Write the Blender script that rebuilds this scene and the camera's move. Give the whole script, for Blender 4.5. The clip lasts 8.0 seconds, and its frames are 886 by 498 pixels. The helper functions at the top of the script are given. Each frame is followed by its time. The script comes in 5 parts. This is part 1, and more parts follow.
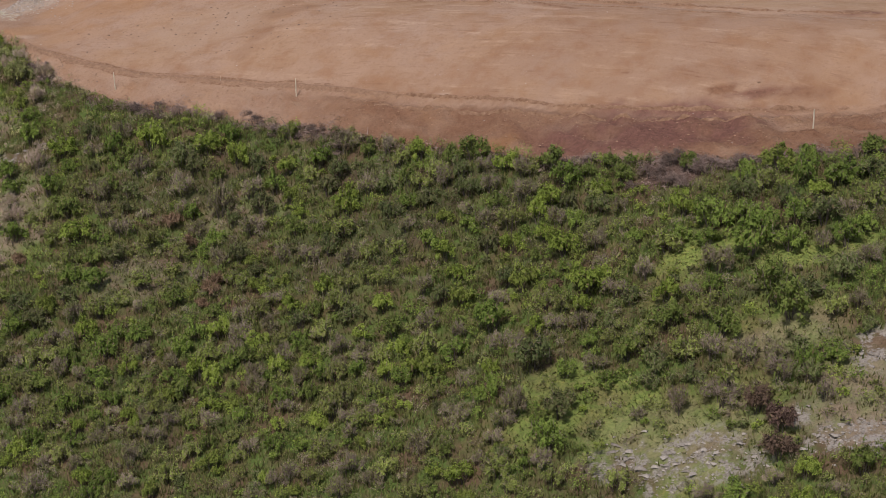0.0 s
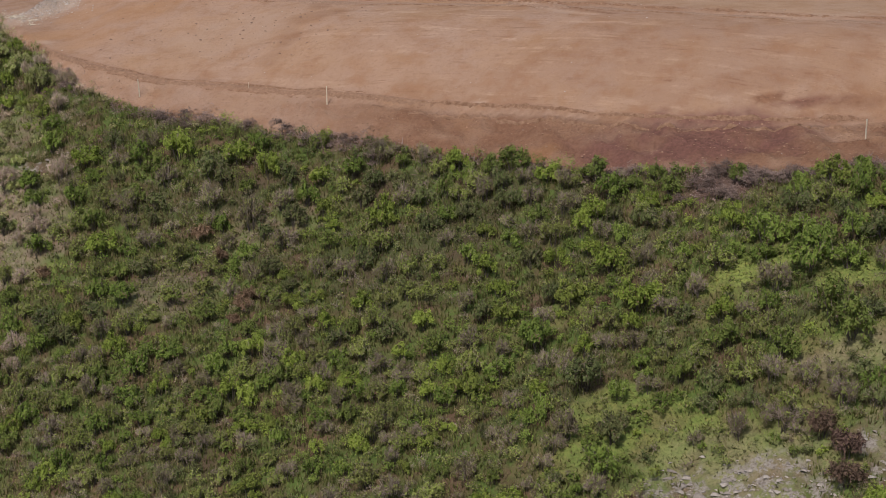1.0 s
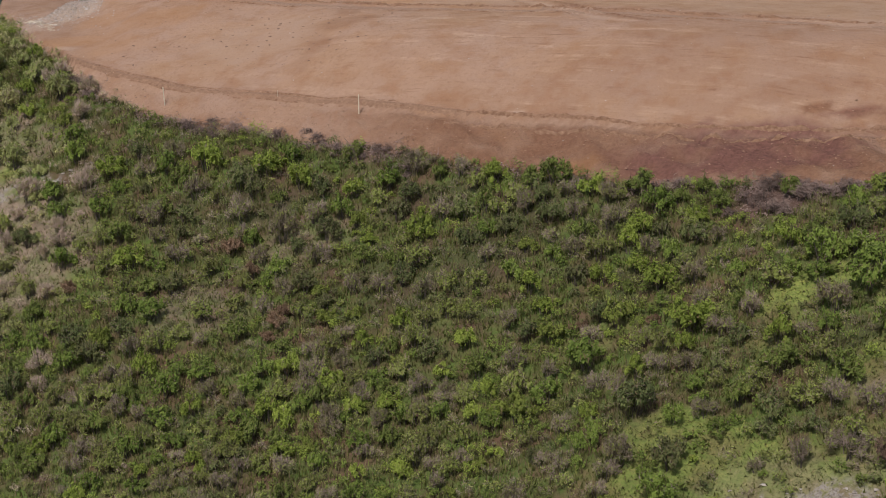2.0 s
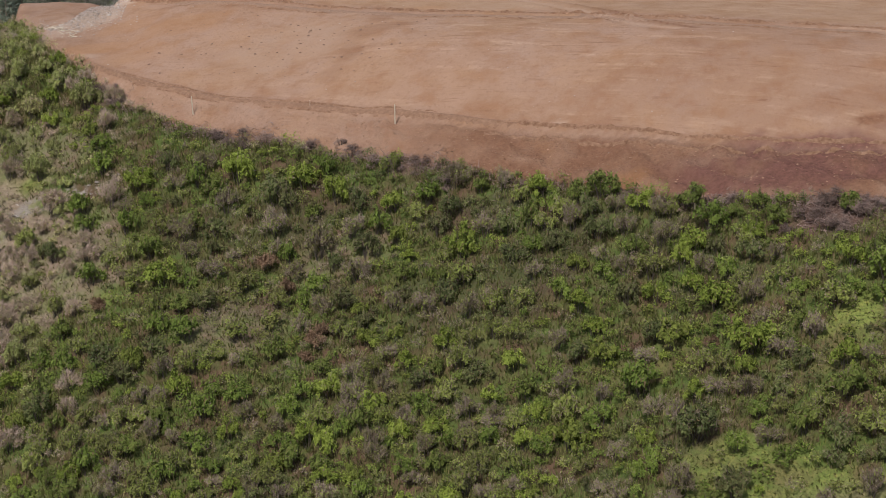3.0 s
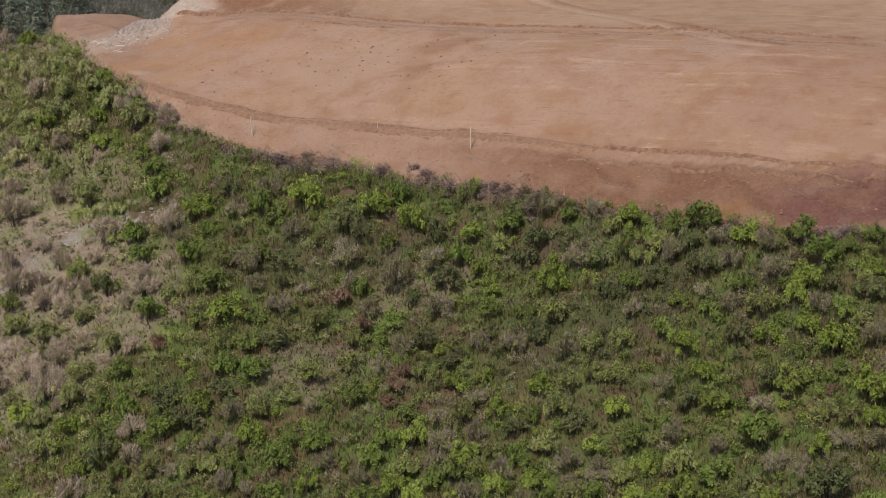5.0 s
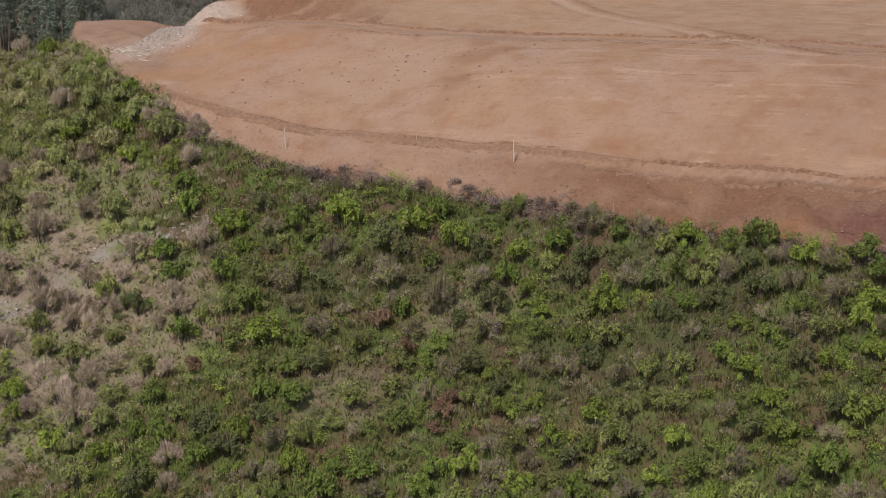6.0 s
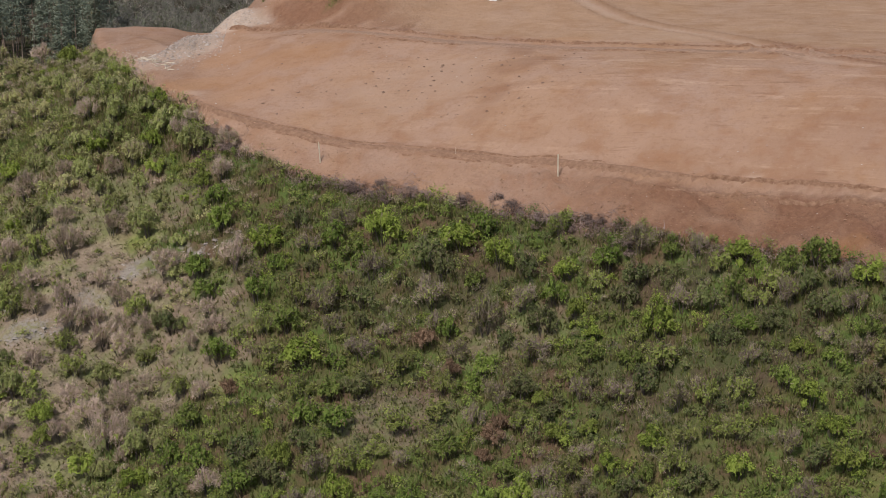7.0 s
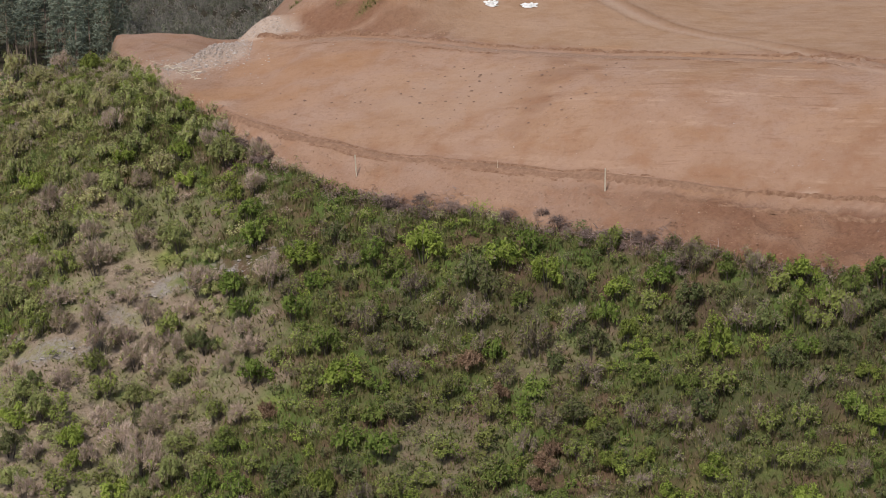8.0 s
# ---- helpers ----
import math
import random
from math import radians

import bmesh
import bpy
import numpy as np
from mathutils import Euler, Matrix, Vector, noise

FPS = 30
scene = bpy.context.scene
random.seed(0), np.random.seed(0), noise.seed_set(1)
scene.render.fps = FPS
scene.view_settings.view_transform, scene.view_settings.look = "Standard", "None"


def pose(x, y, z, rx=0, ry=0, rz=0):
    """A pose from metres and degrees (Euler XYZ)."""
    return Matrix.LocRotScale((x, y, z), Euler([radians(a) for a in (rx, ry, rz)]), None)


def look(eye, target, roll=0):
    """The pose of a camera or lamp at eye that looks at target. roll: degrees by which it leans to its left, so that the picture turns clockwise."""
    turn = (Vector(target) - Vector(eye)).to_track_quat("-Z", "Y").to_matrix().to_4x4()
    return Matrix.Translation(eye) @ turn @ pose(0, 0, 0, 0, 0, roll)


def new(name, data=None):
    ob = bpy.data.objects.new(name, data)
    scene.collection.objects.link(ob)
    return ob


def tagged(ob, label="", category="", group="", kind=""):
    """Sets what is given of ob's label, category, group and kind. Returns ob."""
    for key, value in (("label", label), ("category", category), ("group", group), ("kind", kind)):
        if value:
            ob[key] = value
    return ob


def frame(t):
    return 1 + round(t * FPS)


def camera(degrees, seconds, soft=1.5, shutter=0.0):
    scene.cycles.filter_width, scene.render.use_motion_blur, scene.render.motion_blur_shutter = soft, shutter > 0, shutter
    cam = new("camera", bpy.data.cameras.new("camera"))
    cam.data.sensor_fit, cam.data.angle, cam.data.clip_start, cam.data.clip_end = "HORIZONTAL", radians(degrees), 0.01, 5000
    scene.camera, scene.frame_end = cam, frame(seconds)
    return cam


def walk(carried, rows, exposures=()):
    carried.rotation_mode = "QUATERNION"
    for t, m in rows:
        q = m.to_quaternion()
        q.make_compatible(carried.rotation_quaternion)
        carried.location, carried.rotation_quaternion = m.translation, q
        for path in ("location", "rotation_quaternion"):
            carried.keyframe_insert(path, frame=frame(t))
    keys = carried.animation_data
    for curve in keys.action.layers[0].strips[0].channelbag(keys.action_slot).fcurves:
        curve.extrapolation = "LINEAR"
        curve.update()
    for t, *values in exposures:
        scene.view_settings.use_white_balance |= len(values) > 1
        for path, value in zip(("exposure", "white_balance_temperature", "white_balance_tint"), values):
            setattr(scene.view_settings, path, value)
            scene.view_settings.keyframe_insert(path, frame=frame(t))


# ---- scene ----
cam = camera(30.0, 8.0, 0.85)
METRES, DEEP, EYE, TILT, LEAN, TURN = 36.0, 2.2424, 32.0, -15.0, 0.0, 0.0
ROWS = [
    (0.0, 0.0, 0.0, 0.0, -0.0, 0.0, -0.0),
    (0.5, -0.0472, 0.0289, 0.0179, 0.01, -0.03, -0.01),
    (1.0, -0.1009, 0.0621, 0.0389, 0.04, -0.07, -0.02),
    (1.5, -0.1482, 0.0912, 0.0577, 0.06, -0.1, -0.02),
    (3.0, -0.3049, 0.1857, 0.1184, 0.12, -0.11, -0.04),
    (3.5, -0.3526, 0.2142, 0.1363, 0.13, -0.06, -0.04),
    (4.0, -0.4076, 0.2466, 0.1578, 0.15, -0.03, -0.05),
    (4.5, -0.4551, 0.2751, 0.176, 0.17, -0.0, -0.05),
    (6.0, -0.6104, 0.3686, 0.242, 0.26, -0.06, -0.02),
    (6.5, -0.657, 0.3969, 0.2601, 0.29, -0.02, -0.03),
    (7.0, -0.7107, 0.4291, 0.2815, 0.31, 0.02, -0.02),
    (7.5, -0.7579, 0.457, 0.3, 0.32, 0.06, -0.02),
    (8.0, -0.8107, 0.4892, 0.3212, 0.35, 0.06, -0.02),
]
walk(cam, [(t, pose(0, 0, EYE, TILT, LEAN, TURN) @ pose(METRES * x, METRES * DEEP * y, METRES * z, 90 + pitch / DEEP, roll, yaw / DEEP)) for t, x, y, z, yaw, pitch, roll in ROWS],
     exposures=[(0.0, -0.12), (1.5, -0.12), (3.0, -0.05), (8.0, -0.05)])

# ---- light ----
SUN_UP, SUN_TURN = 54.0, 206.0      # degrees: height over the horizon, compass bearing from +y over +x
world = bpy.data.worlds.new("sky")
scene.world = world
world.use_nodes = True
wn = world.node_tree
for n in list(wn.nodes):
    wn.nodes.remove(n)
sky = wn.nodes.new("ShaderNodeTexSky")
sky.sky_type, sky.sun_disc = "NISHITA", False
sky.sun_elevation, sky.sun_rotation = radians(SUN_UP), radians(SUN_TURN)
sky.air_density, sky.dust_density, sky.ozone_density = 1.0, 3.0, 1.0
haze = wn.nodes.new("ShaderNodeBackground")
haze.inputs["Strength"].default_value = 0.110
wout = wn.nodes.new("ShaderNodeOutputWorld")
wn.links.new(sky.outputs[0], haze.inputs[0])
wn.links.new(haze.outputs[0], wout.inputs[0])

lamp = bpy.data.lights.new("sun", "SUN")
lamp.energy, lamp.angle, lamp.color = 3.1, radians(5), (1.0, 0.94, 0.90)
sun = new("sun", lamp)
a, b = radians(SUN_UP), radians(SUN_TURN)
sun.matrix_world = look((200 * math.sin(b) * math.cos(a), 200 * math.cos(b) * math.cos(a), 200 * math.sin(a)), (0, 0, 0))


# ---- materials ----
class Mat:
    """A small builder of node materials."""

    def __init__(self, name, rough=0.9, spec=0.2):
        self.m = bpy.data.materials.new(name)
        self.m.use_nodes = True
        self.t = self.m.node_tree
        self.b = self.t.nodes["Principled BSDF"]
        self.b.inputs["Roughness"].default_value = rough
        self.b.inputs["Specular IOR Level"].default_value = spec
        self.pos = self.t.nodes.new("ShaderNodeTexCoord").outputs["Object"]

    def link(self, a, b):
        self.t.links.new(a, b)

    def noise(self, scale, detail=4.0, rough=0.6, stretch=None, vec=None):
        n = self.t.nodes.new("ShaderNodeTexNoise")
        n.inputs["Scale"].default_value, n.inputs["Detail"].default_value = scale, detail
        n.inputs["Roughness"].default_value = rough
        v = vec or self.pos
        if stretch:
            for socket, value in (("Rotation", (0, 0, stretch[3])), ("Scale", stretch[:3])):
                mp = self.t.nodes.new("ShaderNodeMapping")
                mp.inputs[socket].default_value = value
                self.link(v, mp.inputs[0])
                v = mp.outputs[0]
        self.link(v, n.inputs["Vector"])
        return n.outputs["Fac"]

    def ramp(self, fac, *stops):
        r = self.t.nodes.new("ShaderNodeValToRGB")
        e = r.color_ramp.elements
        while len(e) < len(stops):
            e.new(0.5)
        for k, (p, c) in zip(e, stops):
            k.position = p
            k.color = (*c, 1) if len(c) == 3 else c
        self.link(fac, r.inputs[0])
        return r.outputs[0]

    def band(self, fac, lo, hi, a=0.0, b=1.0):
        r = self.t.nodes.new("ShaderNodeMapRange")
        for i, v in zip(("From Min", "From Max", "To Min", "To Max"), (lo, hi, a, b)):
            r.inputs[i].default_value = v
        self.link(fac, r.inputs["Value"])
        return r.outputs[0]

    def mix(self, fac, a, b, how="MIX"):
        x = self.t.nodes.new("ShaderNodeMix")
        x.data_type, x.blend_type = "RGBA", how
        for sock, v in ((x.inputs[0], fac), (x.inputs[6], a), (x.inputs[7], b)):
            if isinstance(v, (int, float)):
                sock.default_value = v
            elif isinstance(v, tuple):
                sock.default_value = (*v, 1)
            else:
                self.link(v, sock)
        return x.outputs[2]

    def math(self, op, a, b=0.0):
        x = self.t.nodes.new("ShaderNodeMath")
        x.operation = op
        for sock, v in zip(x.inputs, (a, b)):
            if isinstance(v, (int, float)):
                sock.default_value = v
            else:
                self.link(v, sock)
        return x.outputs[0]

    def attr(self, name):
        x = self.t.nodes.new("ShaderNodeAttribute")
        x.attribute_name = name
        return x.outputs["Fac"]

    def object_random(self):
        return self.t.nodes.new("ShaderNodeObjectInfo").outputs["Random"]

    def island(self):
        return self.t.nodes.new("ShaderNodeNewGeometry").outputs["Random Per Island"]

    def bump(self, height, strength=0.5, dist=0.1):
        x = self.t.nodes.new("ShaderNodeBump")
        x.inputs["Strength"].default_value, x.inputs["Distance"].default_value = strength, dist
        self.link(height, x.inputs["Height"])
        self.link(x.outputs[0], self.b.inputs["Normal"])

    def colour(self, c):
        if isinstance(c, tuple):
            self.b.inputs["Base Color"].default_value = (*c, 1)
        else:
            self.link(c, self.b.inputs["Base Color"])
        return self


def ground_material():
    k = Mat("hillside_ground", 0.95, 0.1)
    big, mid, fine, grit = k.noise(0.05, 3), k.noise(0.35, 6), k.noise(2.2, 6), k.noise(9.0, 3)
    east = k.t.nodes.new("ShaderNodeSeparateXYZ")
    k.link(k.pos, east.inputs[0])
    worn = k.band(east.outputs[0], -34, -6, 0.2, 1.0)
    speck, straw = k.noise(6.5, 5, 0.7), k.noise(14.0, 3, 0.7)
    drag = k.noise(1.0, 6, 0.65, (0.06, 0.9, 0.3, 0.41))
    scrape = k.noise(1.0, 5, 0.6, (0.16, 2.4, 0.3, 0.36))
    # bare earth: pinkish tan with ochre, red-brown and pale drag streaks
    soil = k.ramp(big, (0.3, (0.34, 0.20, 0.127)), (0.5, (0.385, 0.243, 0.168)), (0.7, (0.40, 0.25, 0.158)))
    soil = k.mix(k.band(k.noise(0.11, 5, 0.65), 0.48, 0.62, 0, 0.55), soil, (0.41, 0.285, 0.225))
    soil = k.mix(k.band(mid, 0.45, 0.7, 0, 0.65), soil, (0.44, 0.29, 0.21))
    soil = k.mix(k.band(mid, 0.5, 0.34, 0, 0.6), soil, (0.33, 0.175, 0.10))
    soil = k.mix(k.band(k.noise(0.16, 5, 0.65), 0.5, 0.66, 0, 0.25), soil, (0.43, 0.25, 0.135))
    soil = k.mix(k.math("MULTIPLY", k.math("MULTIPLY", k.band(drag, 0.51, 0.66, 0, 0.65), worn), k.band(k.noise(0.5, 4), 0.42, 0.6)), soil, (0.54, 0.38, 0.275))
    soil = k.mix(k.math("MULTIPLY", k.math("MULTIPLY", k.band(scrape, 0.54, 0.66, 0, 0.8), worn), k.band(k.noise(0.3, 4), 0.5, 0.65)), soil, (0.27, 0.15, 0.095))
    soil = k.mix(k.band(fine, 0.52, 0.8, 0, 0.5), soil, (0.24, 0.125, 0.075))
    soil = k.mix(k.band(grit, 0.62, 0.75, 0, 0.5), soil, (0.50, 0.38, 0.30))
    soil = k.mix(k.attr("dark_soil"), soil, k.mix(k.band(fine, 0.35, 0.7), (0.20, 0.10, 0.06), (0.30, 0.16, 0.10)))
    soil = k.mix(k.attr("red"), soil, k.mix(k.band(fine, 0.35, 0.7), (0.16, 0.075, 0.06), (0.25, 0.125, 0.10)))
    soil = k.mix(k.math("MULTIPLY", k.attr("churn"), k.band(speck, 0.52, 0.64, 0, 0.6)), soil, (0.19, 0.10, 0.07))
    soil = k.mix(k.attr("tan"), soil, k.mix(k.band(mid, 0.35, 0.65), (0.37, 0.245, 0.145), (0.44, 0.30, 0.185)))
    soil = k.mix(k.attr("ochre"), soil, (0.42, 0.22, 0.10))
    soil = k.mix(k.attr("pale"), soil, k.mix(k.band(mid, 0.3, 0.7), (0.52, 0.365, 0.265), (0.49, 0.365, 0.285)))
    soil = k.mix(k.attr("sand"), soil, k.mix(k.band(fine, 0.35, 0.65), (0.50, 0.39, 0.315), (0.62, 0.505, 0.42)))
    # scrub floor: dry grass, litter, some fresh green
    turf = k.ramp(mid, (0.38, (0.145, 0.092, 0.06)), (0.46, (0.105, 0.095, 0.042)), (0.57, (0.10, 0.15, 0.036)))
    turf = k.mix(k.band(fine, 0.5, 0.72, 0, 0.55), turf, (0.17, 0.125, 0.08))
    turf = k.mix(k.band(k.noise(0.22, 5, 0.65), 0.55, 0.68, 0, 0.6), turf, (0.18, 0.115, 0.07))
    # leaf litter under the far wood, and hollow shade tinted into the scrub floor
    turf = k.mix(k.attr("litter_shade"), turf, k.mix(fine, (0.05, 0.045, 0.03), (0.10, 0.08, 0.055)))
    turf = k.mix(k.attr("grass"), turf, k.ramp(fine, (0.3, (0.14, 0.18, 0.05)), (0.5, (0.24, 0.30, 0.075)), (0.62, (0.29, 0.325, 0.09)), (0.75, (0.42, 0.38, 0.08))))
    dry = k.ramp(fine, (0.3, (0.23, 0.175, 0.13)), (0.5, (0.33, 0.258, 0.193)), (0.7, (0.395, 0.318, 0.248)))
    dry = k.mix(k.band(mid, 0.46, 0.62, 0, 0.7), dry, (0.25, 0.265, 0.115))
    turf = k.mix(k.attr("dry"), turf, dry)
    turf = k.mix(k.band(speck, 0.52, 0.65, 0, 0.6), turf, (0.065, 0.06, 0.03))
    turf = k.mix(k.band(straw, 0.56, 0.67, 0, 0.35), turf, (0.30, 0.25, 0.15))
    turf = k.mix(k.attr("torn"), turf, k.mix(fine, (0.09, 0.055, 0.045), (0.23, 0.15, 0.12)))
    rock = k.math("MULTIPLY", k.attr("rock"), k.math("MULTIPLY", k.band(k.noise(0.8, 6), 0.47, 0.54), k.band(k.noise(2.6, 4), 0.40, 0.48)))
    rocky = k.ramp(fine, (0.32, (0.18, 0.155, 0.135)), (0.5, (0.345, 0.31, 0.28)), (0.72, (0.29, 0.26, 0.23)))
    turf = k.mix(rock, turf, k.mix(k.band(speck, 0.5, 0.62, 0, 0.8), rocky, (0.15, 0.12, 0.10)))
    k.colour(k.mix(1.0, k.mix(k.attr("bare"), turf, soil), (0.78, 0.775, 0.765), "MULTIPLY"))
    h = k.math("ADD", k.math("MULTIPLY", mid, 0.6), k.math("MULTIPLY", fine, 0.4))
    lumpy = k.math("MULTIPLY", k.math("ADD", fine, k.noise(1.2, 5, 0.7)), k.math("MULTIPLY", k.attr("churn"), 0.9))
    h = k.math("ADD", h, lumpy)
    k.bump(k.math("ADD", h, k.math("MULTIPLY", scrape, 0.15)), 0.7, 0.4)
    return k.m


def leaf_material(name, dark, light, dry=(0.2, 0.15, 0.08), dry_share=0.08, thin=0.3, grain=0.45):
    k = Mat(name, 0.8, 0.1)
    tone = k.math("ADD", k.math("MULTIPLY", k.island(), grain), k.math("MULTIPLY", k.attr("lobe"), 1 - grain))
    c = k.mix(tone, dark, light)
    c = k.mix(k.band(k.island(), 1 - dry_share, 1 - dry_share + 0.02), c, dry)
    tint = k.math("FRACT", k.math("ADD", k.attr("tint"), k.object_random()))
    c = k.mix(k.band(tint, 0, 1, 0.0, 0.55), c, k.mix(0.5, c, tuple(v * 0.6 for v in dark)))
    c = k.mix(k.band(tint, 0.4, 0.0, 0.0, 0.4), c, tuple(1.15 * v for v in light))
    c = k.mix(k.band(tint, 0.7, 0.71, 0.0, 0.15), c, dry)
    k.colour(c)
    glow = k.t.nodes.new("ShaderNodeBsdfTranslucent")
    k.link(c, glow.inputs["Color"])
    both = k.t.nodes.new("ShaderNodeMixShader")
    both.inputs[0].default_value = thin
    k.link(k.b.outputs[0], both.inputs[1])
    k.link(glow.outputs[0], both.inputs[2])
    k.link(both.outputs[0], k.t.nodes["Material Output"].inputs["Surface"])
    return k.m


GROUND = ground_material()
LEAF = {
    "bright": leaf_material("spring_leaf", (0.145, 0.195, 0.036), (0.34, 0.41, 0.085)),
    "green": leaf_material("green_leaf", (0.10, 0.15, 0.033), (0.265, 0.34, 0.075)),
    # sage and pale are lightened beyond leaf colour for haze over the knoll
    "sage": leaf_material("sage_green_leaf", (0.235, 0.265, 0.095), (0.51, 0.545, 0.215), thin=0.45),
    "olive": leaf_material("olive_leaf", (0.145, 0.175, 0.045), (0.335, 0.38, 0.105)),
    "pale": leaf_material("pale_olive_leaf", (0.31, 0.31, 0.125), (0.57, 0.56, 0.26), thin=0.45),
    "dark": leaf_material("dark_leaf", (0.075, 0.095, 0.04), (0.22, 0.25, 0.09)),
    "bare": leaf_material("bare_twig", (0.15, 0.115, 0.10), (0.45, 0.355, 0.29), (0.24, 0.22, 0.09), 0.14, 0.15),
    "smoky": leaf_material("pale_twig", (0.345, 0.258, 0.212), (0.655, 0.52, 0.43), (0.33, 0.29, 0.14), 0.10, 0.25),
    "sere": leaf_material("withered_leaf", (0.075, 0.048, 0.04), (0.18, 0.115, 0.092), thin=0.1),
    "red": leaf_material("rust_leaf", (0.16, 0.105, 0.07), (0.31, 0.205, 0.135)),
    "brush": leaf_material("cut_brush", (0.115, 0.08, 0.07), (0.32, 0.235, 0.205), (0.08, 0.065, 0.05), 0.2, 0.0),
    # pine and far wood colours are lifted and greyed to carry distance haze
    "pine": leaf_material("hazed_pine_needle", (0.12, 0.145, 0.105), (0.30, 0.345, 0.265), thin=0.3, grain=0.25),
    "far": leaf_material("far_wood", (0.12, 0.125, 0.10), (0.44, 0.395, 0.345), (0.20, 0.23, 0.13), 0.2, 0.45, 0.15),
    "grass": leaf_material("grass_blade", (0.10, 0.115, 0.035), (0.24, 0.26, 0.08), (0.24, 0.185, 0.11), 0.3),
}


def bark_material(name, dark, light):
    k = Mat(name, 0.9, 0.15)
    k.colour(k.mix(k.noise(6, 4), dark, light))
    return k.m


BARK = bark_material("shrub_bark", (0.06, 0.048, 0.04), (0.15, 0.125, 0.105))
PINE_BARK = bark_material("pine_bark", (0.18, 0.13, 0.10), (0.42, 0.33, 0.26))


# ---- the lie of the land ----
def curve(x, pts):
    """A smooth line through knots (x, value)."""
    xs, ys = np.array([p[0] for p in pts], float), np.array([p[1] for p in pts], float)
    m = np.gradient(ys, xs)
    x = np.clip(x, xs[0], xs[-1])
    i = np.clip(np.searchsorted(xs, x) - 1, 0, len(xs) - 2)
    h = xs[i + 1] - xs[i]
    u = (x - xs[i]) / h
    return (ys[i] * (1 + 2 * u) * (1 - u) ** 2 + m[i] * h * u * (1 - u) ** 2
            + ys[i + 1] * u * u * (3 - 2 * u) + m[i + 1] * h * u * u * (u - 1))


def smooth(u):
    u = np.clip(u, 0, 1)
    return u * u * (3 - 2 * u)


TABLE = np.random.default_rng(77).uniform(-1, 1, (256, 256))


def lattice(x, y):
    """Smooth random field, about one swing a metre, between -1 and 1."""
    x, y = np.asarray(x, float), np.asarray(y, float)
    i, j = np.floor(x).astype(int), np.floor(y).astype(int)
    u, v = smooth(x - i), smooth(y - j)
    i, j = i % 256, j % 256
    k, l = (i + 1) % 256, (j + 1) % 256
    return (TABLE[i, j] * (1 - u) + TABLE[k, j] * u) * (1 - v) + (TABLE[i, l] * (1 - u) + TABLE[k, l] * u) * v


def rough(x, y, size, octaves=3):
    """Layered random field with swings of that size in metres."""
    out, amp = 0.0, 1.0
    for o in range(octaves):
        out = out + amp * lattice(x * 2 ** o / size + 17.3 * o, y * 2 ** o / size + 5.7 * o)
        amp *= 0.5
    return out / 1.6


# scrub's upper edge, the lower haul track and the upper track, in plan and height
EDGE_Y = [(-140, 268), (-90, 250), (-75, 243), (-68, 236), (-62, 221), (-58, 211), (-52, 202), (-46.5, 193), (-41, 187.5), (-34, 182), (-25, 177.3), (-18.5, 173), (-13, 170.2), (-4, 164.3), (4, 159.3), (11, 155), (18, 152.5), (26, 149), (35, 146.5), (45, 146), (70, 150), (120, 160)]
EDGE_Z = [(-140, -4), (-90, -0.4), (-80, 0.8), (-75, 1.7), (-68, 3.4), (-62, 4.4), (-58, 4.0), (-52, 2.8), (-46.5, 1.0), (-41, 0), (-34, -0.8), (-26, -1.0), (-18, -1.1), (-8, -1.1), (4, -1.1), (12, -0.9), (18, -0.3), (26, 0.3), (35, 1.3), (45, 2.2), (70, 4), (120, 6)]
LOW_Y = [(-140, 275), (-90, 256), (-75, 249), (-66, 236), (-60, 220), (-53, 204.0), (-46.5, 196.6), (-38, 190.5), (-30, 185.5), (-24.5, 183), (-16, 178.8), (-8, 174), (0, 170.6), (8, 166.9), (18, 163.2), (24, 161.6), (30, 160.8), (38, 160.4), (46, 160), (60, 159), (120, 168)]
LOW_Z = [(-140, -4), (-75, 2.4), (-68, 4.1), (-66, 4.8), (-60, 5.0), (-53, 4.5), (-46.5, 3.4), (-38, 2.5), (-30, 2.3), (-22, 2.3), (-10, 2.5), (0, 2.6), (20, 2.7), (30, 2.8), (38, 2.9), (46, 3.5), (60, 5), (120, 7)]
UP_Y = [(-140, 290), (-90, 262), (-75, 255), (-66, 246), (-60, 231), (-56, 223), (-52.5, 221), (-49, 219.6), (-46, 218.4), (-40, 216.2), (-34, 212.4), (-28, 208.8), (-22, 205.5), (-15, 201.5), (-7, 198.5), (3, 194.5), (11, 189.5), (20, 185), (29, 181), (45, 175), (60, 172), (120, 185)]
UP_Z = [(-140, -3), (-75, 4.4), (-66, 5.0), (-60, 5.6), (-56, 6.0), (-52.5, 7.0), (-49, 8.0), (-46, 8.4), (-40, 9.2), (-34, 9.4), (-28, 9.3), (-15, 9.4), (-7, 9.7), (3, 10.0), (11, 10.3), (20, 10.3), (45, 10.3), (120, 10.3)]


